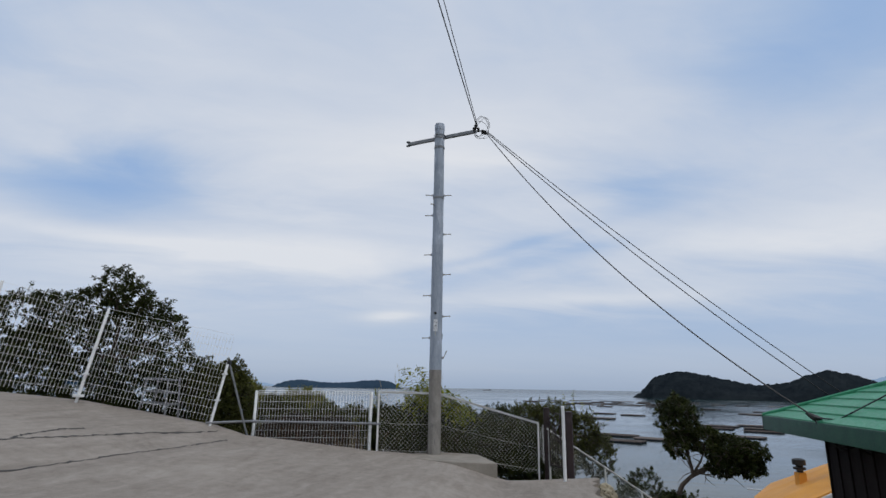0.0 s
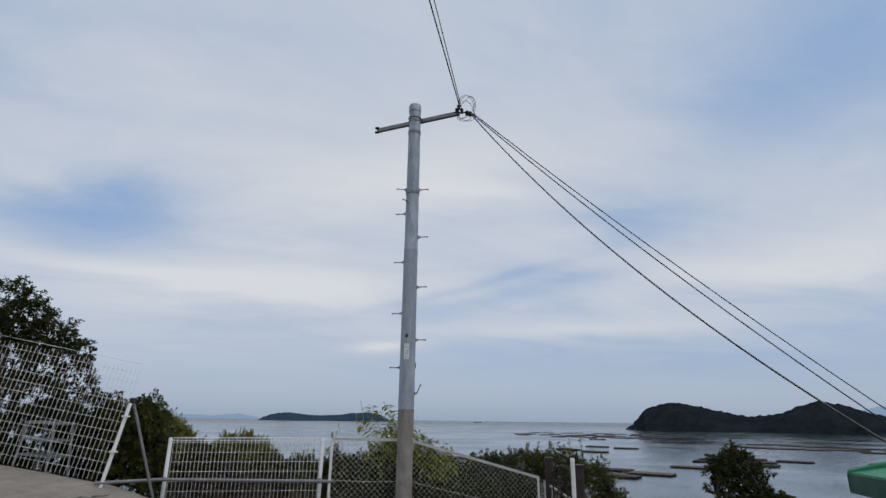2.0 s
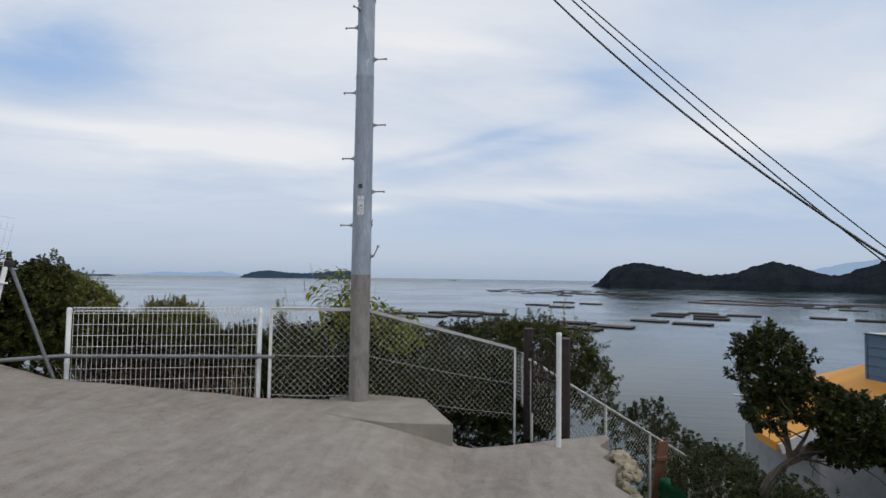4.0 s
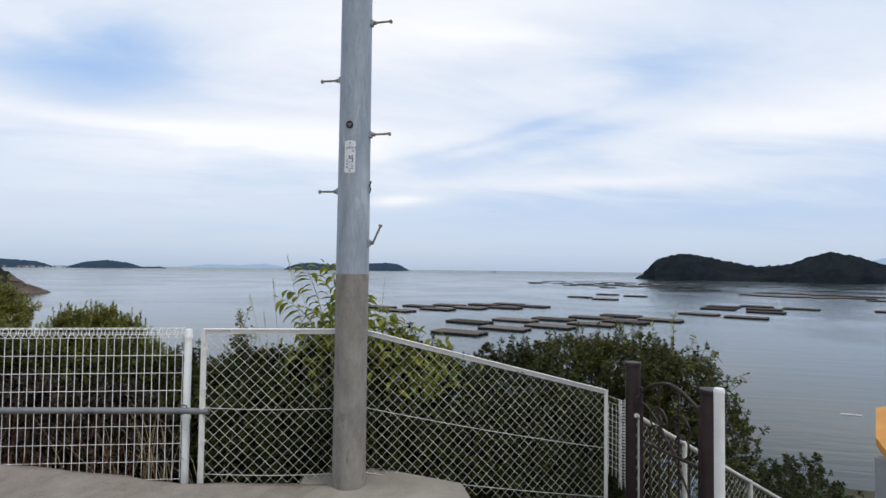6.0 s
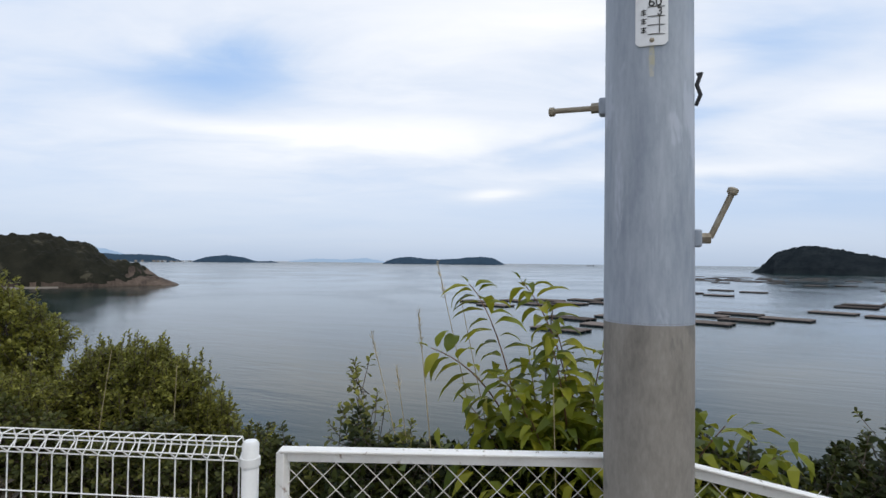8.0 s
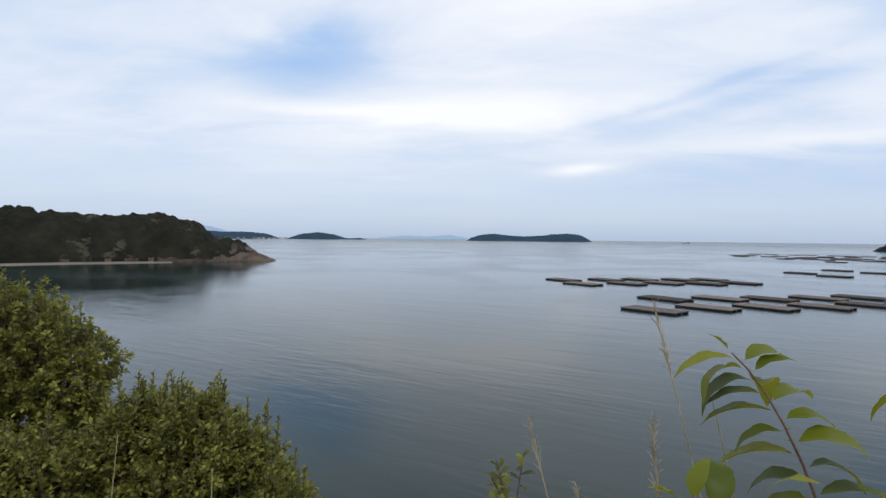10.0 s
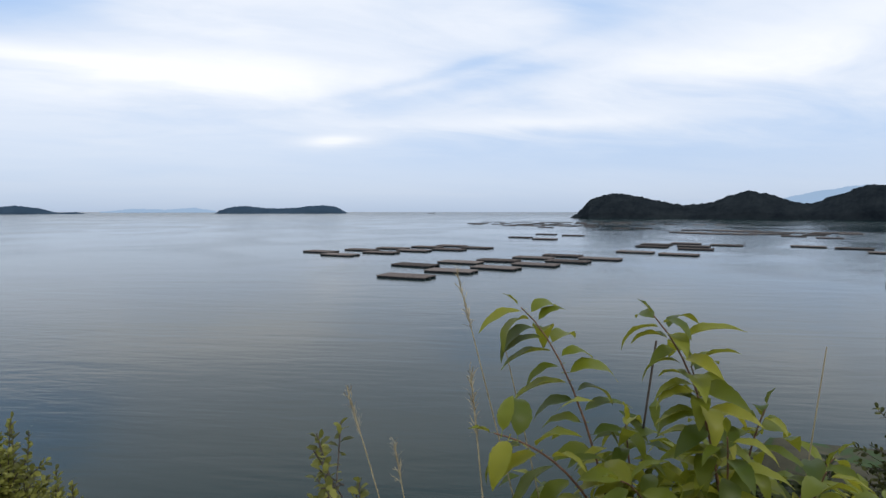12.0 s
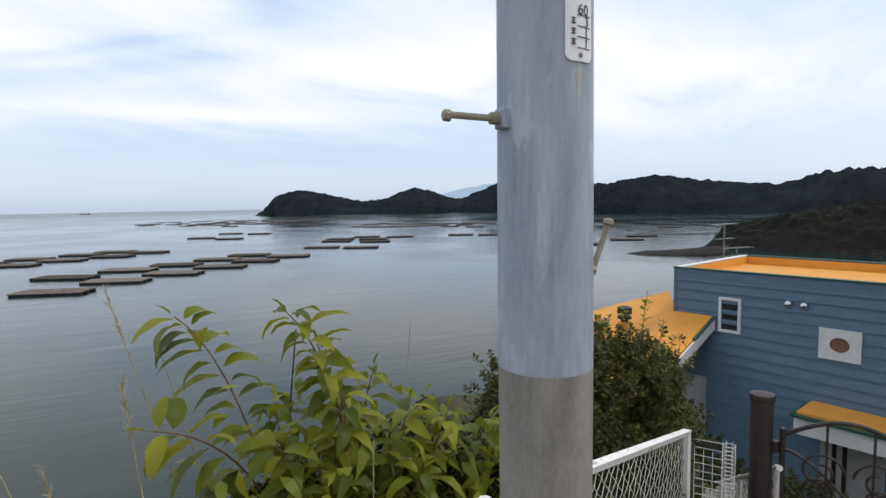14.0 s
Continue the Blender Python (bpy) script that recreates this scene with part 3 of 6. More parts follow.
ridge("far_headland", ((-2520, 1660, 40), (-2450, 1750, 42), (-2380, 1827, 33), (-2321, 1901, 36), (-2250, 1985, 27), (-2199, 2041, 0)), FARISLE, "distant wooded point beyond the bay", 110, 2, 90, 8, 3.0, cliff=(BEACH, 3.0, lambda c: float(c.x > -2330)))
ridge("mountain", ((1700, 4150, 10), (1984, 4037, 100), (2143, 3955, 142), (2378, 3819, 186), (2591, 3677, 160), (2900, 3450, 115), (3300, 3000, 110), (3600, 2600, 120)), MOUNTAINGLOW, "hazy pale blue mountain beyond the hills", 200, 10, 90, 3, 6.0)
ridge("mountain", ((-2850, 1700, 60), (-2760, 1800, 110), (-2650, 1900, 70), (-2500, 2080, 10)), MOUNTAINGLOW, "hazy pale blue hills beyond the bay", 200, 8, 60, 9, 6.0)
ridge("mountain", ((-2750, 3560, 5), (-2560, 3700, 26), (-2400, 3805, 18), (-2250, 3895, 34), (-2110, 3970, 8)), MOUNTAINGLOW, "faint hills on the far horizon", 150, 6, 90, 9, 6.0)


# ---- oyster rafts ----
def raft_master():
    base = thing("oyster_raft", (0, 0, -16), "weathered bamboo oyster raft floating on dark floats", "raft", "oyster rafts on the bay")
    rng = np.random.default_rng(5)
    L, W = 14.6, 7.0
    ends = [((-L / 2 + rng.uniform(-.2, .2), y + rng.uniform(-.05, .05), -15.50), (L / 2 + rng.uniform(-.2, .2), y + rng.uniform(-.05, .05), -15.50)) for y in np.linspace(-W / 2, W / 2, 26)]
    part("bamboo_deck", tri_mesh("bamboo_deck", *rods(ends, 0.11, 4), RAFTWOOD), base)["kind"] = "stuff"
    ends = [((x, -W / 2 - .2, -15.62), (x, W / 2 + .2, -15.62)) for x in np.linspace(-L / 2 + .3, L / 2 - .3, 9)]
    for e in ends:
        part("cross_beam", tri_mesh("cross_beam", *rods([e], 0.12, 4), RAFTWOOD), base)
    for y in (-W / 2 + .5, 0, W / 2 - .5):
        part("float", bm_mesh("float", block((-L / 2 + .1, y - .45, -16.3), (L / 2 - .1, y + .45, -15.62), 0.12), FLOAT), base)
    return base


RAFTS_NEAR = ((-25, 144), (-14, 158), (-27, 174), (-1, 168), (-13, 185), (12, 179), (0, 193), (24, 192), (13, 205), (25, 216), (37, 203))
RAFTS_ROW = ((-76, 228), (-63, 212), (-61, 240), (-49, 225), (-49, 251), (-37, 237), (-34, 261), (-22, 245), (-23, 271), (-10, 258))
RAFTS_MID = ((58, 238), (72, 226), (75, 275), (82, 292), (100, 302), (90, 259), (96, 279), (115, 288), (15, 360), (29, 341), (36, 408), (53, 391))
RAFTS_FAR = ((155, 454), (164, 433), (191, 489), (201, 476), (201, 393), (225, 413), (254, 454), (211, 370), (262, 433), (-26, 695), (14, 628), (36, 679), (50, 572), (76, 630), (99, 591), (119, 542), (143, 551))
RAFTS_EAST = ((151, 282), (164, 269), (161, 241), (153, 216), (141, 189), (175, 231), (168, 205), (156, 181), (240, 318), (290, 377), (253, 306), (300, 361), (215, 205), (300, 262), (330, 240), (190, 190))


def place_rafts():
    master = raft_master()
    rng = random.Random(2)
    first = True
    for group in (RAFTS_NEAR, RAFTS_ROW, RAFTS_MID, RAFTS_FAR, RAFTS_EAST):
        for x, y in group:
            turn = -22 + rng.uniform(-3, 3) - 0.06 * max(x, 0)
            m = pose(x, y, -16, 0, 0, turn)
            if first:
                master.matrix_basis = m
                first = False
            else:
                copy_thing(master, m)
    # long lines far out across the bay
    for far, a0, a1, count in ((640, 1.0, 9.5, 9), (720, -2.5, 12.0, 13), (830, -1.0, 13.0, 11), (470, 17.5, 26.0, 10), (520, 19.0, 31.0, 11)):
        for k in range(count):
            a = radians(a0 + (a1 - a0) * k / (count - 1) + rng.uniform(-0.35, 0.35))
            d = far + rng.uniform(-22, 22)
            copy_thing(master, pose(d * math.sin(a), d * math.cos(a), -16, 0, 0, -25 + rng.uniform(-4, 4)))
    # a loose row beyond the second field
    for k in range(9):
        copy_thing(master, pose(60 + k * 26 + rng.uniform(-5, 5), 760 - k * 9 + rng.uniform(-12, 12), -16, 0, 0, -25))


place_rafts()


# ---- utility pole ----
def pole_r(z):
    return 0.1290 - 0.0034 * (z - 1.6) if z > 1.652 else 0.1255 - 0.004 * (z - 1.4)


def on_pole(angle, z, out=0.0):
    """A point on the pole's face; angle in degrees from the road side (-y) towards +x."""
    a = radians(angle)
    r = pole_r(z) + out
    return Vector((r * math.sin(a), -r * math.cos(a), z))


def bent_sheet(half_w, z0, z1, out, thick, cols=8, angle0=0.0, rounded=0.012):
    """A thin plate wrapped on the pole."""
    bm = bmesh.new()
    front, back = [], []
    for k in range(cols + 1):
        f = -1 + 2 * k / cols
        edge = rounded * max(0.0, abs(f) - 0.75) / 0.25
        col_f, col_b = [], []
        for z, s in ((z0, 1), (z1, -1)):
            a = angle0 + math.degrees(f * half_w / pole_r((z0 + z1) / 2))
            col_f.append(bm.verts.new(on_pole(a, z + s * edge, out + thick)))
            col_b.append(bm.verts.new(on_pole(a, z + s * edge, out)))
        front.append(col_f)
        back.append(col_b)
    for k in range(cols):
        bm.faces.new((front[k][0], front[k + 1][0], front[k + 1][1], front[k][1]))
        bm.faces.new((back[k][0], back[k][1], back[k + 1][1], back[k + 1][0]))
        for j in (0, 1):
            bm.faces.new((front[k][j], back[k][j], back[k + 1][j], front[k + 1][j]))
    for k in (0, cols):
        bm.faces.new((front[k][0], front[k][1], back[k][1], back[k][0]))
    return bm


def written(text, size, z, across, angle0, mat, out, parent, name="writing", heavy=0.0):
    """Letters laid on the curved plate."""
    cu = bpy.data.curves.new(name, "FONT")
    cu.body, cu.size, cu.offset = text, size, heavy
    tmp = bpy.data.objects.new(name, cu)
    me = bpy.data.meshes.new_from_object(tmp)
    bpy.data.objects.remove(tmp)
    for v in me.vertices:
        x, y = v.co.x + across, v.co.y
        v.co = on_pole(angle0 + math.degrees(x / 0.125), z + y, out)
    me.materials.clear()
    me.materials.append(mat)
    return part(name, me, parent)


def utility_pole():
    pole = thing("utility_pole", (0, 0, 0), "tall grey steel utility pole on a concrete lower section", "utility pole")
    lower = part("lower_shaft", bm_mesh("lower_shaft", lathe([(pole_r(z), z) for z in (-0.4, 0.4, 1.0, 1.657)], sides=40), POLECON, True), pole, "brownish grey concrete lower shaft")
    rings = [(0.1245, 1.652)] + [(pole_r(z + 0.001), z) for z in (1.652, 1.68, 2.5, 3.5, 4.30)]
    upper = part("upper_shaft", bm_mesh("upper_shaft", lathe(rings, sides=40), STEEL, True), pole, "grey galvanised steel upper shaft")
    part("top_shaft", bm_mesh("top_shaft", lathe([(pole_r(4.3) + .002, 4.295), (pole_r(4.3) + .002, 4.33)] + [(pole_r(z) - 0.002, z) for z in (4.34, 5.5, 6.6, 7.08)], sides=40), STEEL, True), pole)
    part("cap", bm_mesh("cap", lathe([(0.116, 7.06), (0.116, 7.17), (0.105, 7.205), (0.04, 7.215)], sides=32), STEEL, True), pole)
    for z in (6.86, 6.62, 5.40):
        part("band", bm_mesh("band", lathe([(pole_r(z) + .001, z - .025), (pole_r(z) + .007, z - .025), (pole_r(z) + .007, z + .025), (pole_r(z) + .001, z + .025)], sides=32), GALV, True), pole)

    def step_bolt(side, z, bent=False, angle=None, length=0.165):
        a = angle if angle is not None else (90 if side > 0 else -90)
        root = on_pole(a, z, -0.01)
        way = Vector((math.sin(radians(a)), -math.cos(radians(a)), 0.0))
        b = part("step_bolt", bm_mesh("step_bolt", tube([root, root + way * 0.05, root + way * (0.05 if bent else length) + Vector((0, 0, 0.002)), root + way * (0.105 if bent else length + 0.002) + Vector((0, 0, 0.125 if bent else 0.002))], 0.0085, 10), BOLT, True), pole, "rusty step bolt")
        tip = root + way * (0.105 if bent else length) + Vector((0, 0, 0.125 if bent else 0))
        nose = (way * 0.35 + Vector((0, 0, 1))).normalized() if bent else way
        part("bolt_head", bm_mesh("bolt_head", tube([tip, tip + nose * 0.004, tip + nose * 0.016, tip + nose * 0.02], [0.011, 0.0155, 0.0155, 0.011], 8), BOLT, True), b)
        part("nut", bm_mesh("nut", tube([root + way * 0.024, root + way * 0.052], 0.016, 6), BOLT), b)
        m = Matrix.Translation(root) @ Matrix.Rotation(radians(a), 4, "Z")
        part("bracket", bm_mesh("bracket", block((-0.022, -0.028, -0.026), (0.022, 0.0, 0.026), 0.004, m), STEEL), b)

    for z in (5.46, 4.56, 3.66, 2.76):
        step_bolt(1, z)
    step_bolt(1, 1.90, bent=True)
    for z in (5.01, 4.11, 3.21, 2.31):
        step_bolt(-1, z)
    step_bolt(-1, 5.46, angle=-70)
    step_bolt(-1, 5.22, angle=-35, length=0.10)

    # eye hole with its rim, name plate, cable clip
    m = Matrix.Translation(on_pole(2, 2.815, -0.012)) @ Matrix.Rotation(radians(90), 4, "X")
    hole = part("socket", bm_mesh("socket", lathe([(0.014, 0.0), (0.028, 0.0), (0.030, 0.0165), (0.027, 0.019), (0.025, 0.0150), (0.002, 0.0150)], sides=24, m=m), INK, True), pole, "black round earth socket")
    for dx, dz in ((-0.009, 0.004), (0.010, 0.003), (0.001, -0.011)):
        part("pin", bm_mesh("pin", lathe([(0.0042, 0.012), (0.0042, 0.0175), (0.002, 0.0185)], sides=8, m=m @ Matrix.Translation((dx, dz, 0))), CHROME), hole)
    plate = part("name_plate", bm_mesh("name_plate", bent_sheet(0.043, 2.437, 2.688, 0.001, 0.003, 10, 5), PLATE, True), pole, "white enamel plate with black writing")
    o = 0.0055
    written("コウジマ", 0.021, 2.624, -0.034, 5, INK, o, plate, heavy=0.0003)
    written("カ", 0.021, 2.600, 0.014, 5, INK, o, plate, heavy=0.0003)
    written("60", 0.036, 2.548, -0.010, 5, INK, o, plate, heavy=0.0002)
    written("3", 0.032, 2.522, 0.012, 5, INK, o, plate, heavy=0.0002)
    for k, z in enumerate((2.546, 2.519, 2.494, 2.468)):
        part("rule", bm_mesh("rule", bent_sheet(0.022, z, z + 0.0016, o - 0.0012, 0.0014, 6, 5 + math.degrees(0.011 / 0.125), 0.0), INK), plate)
    for z in (2.497, 2.472):
        part("stroke", bm_mesh("stroke", bent_sheet(0.0011, z, z + 0.020, o - 0.0012, 0.0014, 2, 5 + math.degrees(0.019 / 0.125), 0.0), INK), plate)
    for z in (2.522, 2.497, 2.472):
        for dz, w in ((0.004, 0.007), (0.0095, 0.005), (0.015, 0.007)):
            part("small_mark", bm_mesh("small_mark", bent_sheet(w, z + dz, z + dz + 0.0018, o - 0.0012, 0.0014, 3, 5 - math.degrees(0.021 / 0.125), 0.0), INK), plate)
        part("small_mark", bm_mesh("small_mark", bent_sheet(0.001, z + 0.002, z + 0.019, o - 0.0012, 0.0014, 2, 5 - math.degrees(0.021 / 0.125), 0.0), INK), plate)
    for z in (2.452, 2.672):
        mm = Matrix.Translation(on_pole(5, z, 0.002)) @ Matrix.Rotation(radians(90), 4, "X")
        part("rivet", bm_mesh("rivet", lathe([(0.0065, 0), (0.0065, 0.004), (0.003, 0.006)], sides=10, m=mm), BOLT, True), plate)
    part("rust_run", bm_mesh("rust_run", bent_sheet(0.008, 2.35, 2.437, 0.0002, 0.0003, 6, 5, 0.035), STAIN, True), pole)
    part("rust_run", bm_mesh("rust_run", bent_sheet(0.0035, 1.24, 1.30, 0.0004, 0.0006, 3, -24, 0.006), PLANK, True), pole)
    clip = on_pole(88, 2.35, 0.006)
    part("cable_clip", bm_mesh("cable_clip", tube([clip + Vector((0, 0, 0.03)), clip + Vector((0.012, 0, 0.035)), clip, clip + Vector((0.01, 0, -0.03)), clip + Vector((-0.002, 0, -0.06))], 0.006, 6), CABLE), pole)

    # cross-arm
    a, b = Vector((-0.81, 0.24, 6.875)), Vector((0.85, 0.03, 6.985))
    ux = (b - a).normalized()
    uy = Vector((0, 0, 1)).cross(ux).normalized()
    rot = Matrix((ux, uy, ux.cross(uy))).transposed().to_4x4()
    m = Matrix.Translation((a + b) / 2) @ rot
    L = (b - a).length / 2
    arm = part("cross_arm", bm_mesh("cross_arm", block((-L, -0.03, -0.04), (L, 0.03, 0.04), 0.006, m), GALV), pole, "square galvanised cross-arm")
    for dz in (0.045, -0.05):
        q = a + Vector((0.0, -0.03, dz))
        part("arm_bolt", bm_mesh("arm_bolt", tube([q - Vector((0.03, 0, 0)), q + Vector((0.05, 0, 0))], 0.022, 8), BLACKMETAL), arm)
    part("u_bolt", bm_mesh("u_bolt", tube([Vector((-0.13, 0.12, 6.92))] + [on_pole(t, 6.92, 0.008) for t in range(-90, 91, 30)] + [Vector((0.13, 0.1, 6.93))], 0.009, 6), GALV, True), arm)
    for q, s in ((Vector((0.84, -0.03, 7.07)), 1.0), (Vector((0.90, -0.02, 6.99)), 0.9), (Vector((0.80, 0.0, 7.02)), 0.8), (Vector((1.06, -0.08, 6.88)), 1.0), (Vector((1.00, -0.05, 6.92)), 0.8)):
        part("insulator", bm_mesh("insulator", lathe([(0.018, -0.05), (0.034, -0.035), (0.034, -0.012), (0.022, 0.0), (0.034, 0.012), (0.034, 0.035), (0.018, 0.05)], q, 12, m=Matrix.Rotation(0.6 * s, 4, "X")), BLACKMETAL, True), arm)
    part("tie_strap", bm_mesh("tie_strap", tube([(0.84, 0.03, 6.99), (0.95, -0.02, 6.96), (1.08, -0.08, 6.87)], 0.014, 6), BLACKMETAL), arm)
    return pole


utility_pole()


def sagging(a, b, sag, n=24):
    a, b = Vector(a), Vector(b)
    return [a.lerp(b, k / n) - Vector((0, 0, 4 * sag * (k / n) * (1 - k / n))) for k in range(n + 1)]


def wires():
    for a, b, r, sag, label in (((1.08, -0.09, 6.87), (5.76, -2.93, 1.03), 0.0105, 0.46, "black service cable from the pole to the green roof"),
                                ((1.08, -0.07, 6.90), (13.30, 1.75, -2.45), 0.0095, 0.62, "black service cable from the pole to the blue house"),
                                ((1.10, -0.05, 6.92), (13.26, 1.95, -2.25), 0.0085, 0.45, "thin black cable from the pole to the blue house"),
                                ((0.86, -0.06, 7.09), (0.42, -40, 9.2), 0.0115, 0.25, "black overhead cable along the road"),
                                ((0.90, -0.04, 7.02), (1.05, -40, 9.2), 0.008, 0.22, "thin black overhead cable along the road")):
        tagged(new("overhead_cable", bm_mesh("overhead_cable", tube(sagging(a, b, sag), r, 6), CABLE, True)), label, "cable", "cables from the pole")
    rng = random.Random(8)
    for k in range(4):
        c = Vector((0.98 + rng.uniform(-0.03, 0.05), -0.05, 6.99 + rng.uniform(-0.04, 0.05)))
        r1, r2, tilt = rng.uniform(0.17, 0.27), rng.uniform(0.18, 0.28), rng.uniform(-0.5, 0.5)
        pts = []
        for j in range(25):
            t = 2 * math.pi * j / 24
            x, z = r1 * math.cos(t) * 0.8, r2 * math.sin(t)
            pts.append(c + Vector((x * math.cos(tilt) - z * math.sin(tilt), 0.05 * math.sin(2 * t + k), x * math.sin(tilt) + z * math.cos(tilt))))
        tagged(new("cable_loop", bm_mesh("cable_loop", tube(pts, 0.0045, 5, False), CABLE, True)), "loose loop of thin cable at the end of the cross-arm", "cable", "cable loops")


wires()


# ---- fences ----
def post_mesh(name, foot, head, r, mat, cap=True, sides=16):
    foot, head = Vector(foot), Vector(head)
    d = (head - foot).normalized()
    pts = [foot, head - d * 0.012, head] if cap else [foot, head]
    return bm_mesh(name, tube(pts, [r, r, r * 0.72] if cap else r, sides), mat, True)


def weld_panel(o, u, v, length, height, wires_r=0.0026, du=0.0625, dv=0.152, fold=True):
    """Rods of a welded mesh panel in the plane of u (along) and v (up), with its folded top."""
    o, u, v = (np.asarray(q, float) for q in (o, u, v))
    nrm = unit(np.cross(u, v))
    ends = []
    count = int(length / du)
    for k in range(count + 1):
        s = o + u * (k * length / count)
        ends.append((s + v * 0.01, s + v * (height - 0.075)))
        if fold:
            for p, q in (((0, -0.075), (0.036, -0.045)), ((0.036, -0.045), (0.022, -0.004)), ((0.022, -0.004), (-0.022, 0.0)), ((-0.022, 0.0), (-0.036, -0.040)), ((-0.036, -0.040), (0, -0.075))):
                ends.append((s + v * (height + p[1]) + nrm * p[0], s + v * (height + q[1]) + nrm * q[0]))
    levels = [(height - (0.075 if fold else 0.01) - k * dv, 0.004) for k in range(int((height - 0.08) / dv) + 1)]
    if fold:
        levels += [(height - 0.045, 0.038), (height - 0.004, 0.024), (height, -0.024), (height - 0.040, -0.038)]
    for z, off in levels:
        ends.append((o + v * z + nrm * off, o + u * length + v * z + nrm * off))
    return rods(ends, wires_r)


def low_mesh_fence():
    g1, g2 = np.array((-3.489, -0.882)), np.array((-1.277, -0.239))
    for a, b, za, zb in ((g1, g2, 1.165, 1.18),):
        f = thing("mesh_fence", (*a, road_z(*a)), "low white welded wire mesh fence panel with a folded top", "fence")
        part("post", post_mesh("post", (*a, -0.05), (*a, za + 0.025), 0.029, WHITE), f)
        part("post", post_mesh("post", (*b, -0.35), (*b, zb + 0.02), 0.029, WHITE), f)
        d = np.append(b - a, zb - za)
        L = np.linalg.norm(d) - 0.09
        u = unit(d)
        start = np.append(a, za - 1.175) + u * 0.05
        v = np.array((0, 0, 1.0))
        part("wire_mesh", tri_mesh("wire_mesh", *weld_panel(start, u, v, L, 1.20, 0.0027, 0.0575, 0.138), WHITEWIRE), f)
        for q in (a, b):
            for z in (0.5, 1.13):
                part("clamp", bm_mesh("clamp", lathe([(0.030, z - .014), (0.034, z - .014), (0.034, z + .014), (0.030, z + .014)], (*q, 0), 14), WHITE, True), f)
    pipe = thing("tie_pipe", (-4.1, -1.55, 0.62), "long grey galvanised pipe tied along the fence", "pipe")
    part("pipe", bm_mesh("pipe", tube([(-4.12, -1.53, 0.585), (-3.5, -0.99, 0.60), (-1.26, -0.325, 0.578), (-1.05, -0.28, 0.575)], 0.0245, 12), GALV, True), pipe)
    for q in ((-1.262, -0.30, 0.579), (-3.47, -0.95, 0.60)):
        part("wire_tie", bm_mesh("wire_tie", tube([Vector(q) + Vector((0.01 * math.sin(t * 2.1), 0.035 * math.cos(t), 0.035 * math.sin(t))) for t in np.linspace(0, 12, 30)], 0.004, 5), BLACKMETAL), pipe)


low_mesh_fence()


def tall_mesh_fence():
    feet = [np.array(q) for q in ((-4.060, -1.470, 0.560), (-6.365, -2.260, 1.008), (-7.000, -3.935, 1.247), (-7.825, -6.113, 1.558))]
    rise = np.array((0.304, 0.071, 1.685))
    H = float(np.linalg.norm(rise))
    v = rise / H
    f = thing("tall_mesh_fence", tuple(feet[0]), "tall white wire mesh fence leaning with the slope", "fence")
    for k, foot in enumerate(feet):
        top = 1.14 if k == 0 else H + 0.02
        part("post", post_mesh("post", foot - v * 0.3, foot + v * top, 0.024, WHITE), f)
        if k < 3:
            d = feet[k + 1] - foot
            u = unit(d)
            part("wire_mesh", tri_mesh("wire_mesh", *weld_panel(foot + u * 0.03 + v * 0.03, u, v, float(np.linalg.norm(d)) - 0.06, H - 0.02, 0.0024, 0.062, 0.142, False), WHITEWIRE), f)
        if k:
            part("foot_plate", bm_mesh("foot_plate", block((-0.09, -0.05, -0.03), (0.09, 0.05, 0.02), 0.006, Matrix.Translation(foot + v * 0.05)), WHITE), f)
        for h in (0.45, 0.95):
            q = foot + v * h
            part("clamp", bm_mesh("clamp", block((-0.05, -0.035, -0.012), (0.05, 0.035, 0.012), 0.004, Matrix.Translation(q)), WHITE), f)
    s = thing("fence_stay", (-3.55, -1.0, 0.35), "grey pipe stay leaning against the tall fence post", "pipe")
    part("pipe", bm_mesh("pipe", tube([(-3.52, -1.02, 0.30), (-3.88, -1.36, 1.74)], 0.021, 10), GALV, True), s)
    part("clamp", bm_mesh("clamp", block((-0.04, -0.04, -0.05), (0.04, 0.04, 0.03), 0.01, Matrix.Translation((-3.87, -1.37, 1.73))), BLACKMETAL), s)


tall_mesh_fence()


def chain_mesh(o, u, L, low, high, pitch=0.087, r=0.0016):
    """Diamond mesh between two edges: low(s) and high(s) are heights along u."""
    o, u = np.asarray(o, float), unit(np.asarray(u, float))
    side = np.array((-u[1], u[0], 0.0)) * 0.0025
    ends = []
    half = pitch / 2
    for sign in (1, -1):
        zmin, zmax = min(low(0), low(L)), max(high(0), high(L))
        k0 = int((zmax - zmin) / pitch) + 2
        for k in range(-k0, int(L / pitch) + k0):
            base = k * pitch
            n = int((zmax - zmin) / half) + 1
            for j in range(n):
                s0, s1 = base + sign * j * half, base + sign * (j + 1) * half
                z0, z1 = zmin + j * half, zmin + (j + 1) * half
                sm, zm = (s0 + s1) / 2, (z0 + z1) / 2
                if 0 <= sm <= L and low(sm) <= zm <= high(sm):
                    k1 = 1 if j % 2 else -1
                    a = o + u * s0 + np.array((0, 0, z0)) + side * k1
                    b = o + u * s1 + np.array((0, 0, z1)) - side * k1
                    ends.append((a, b))
    return rods(ends, r, 4)


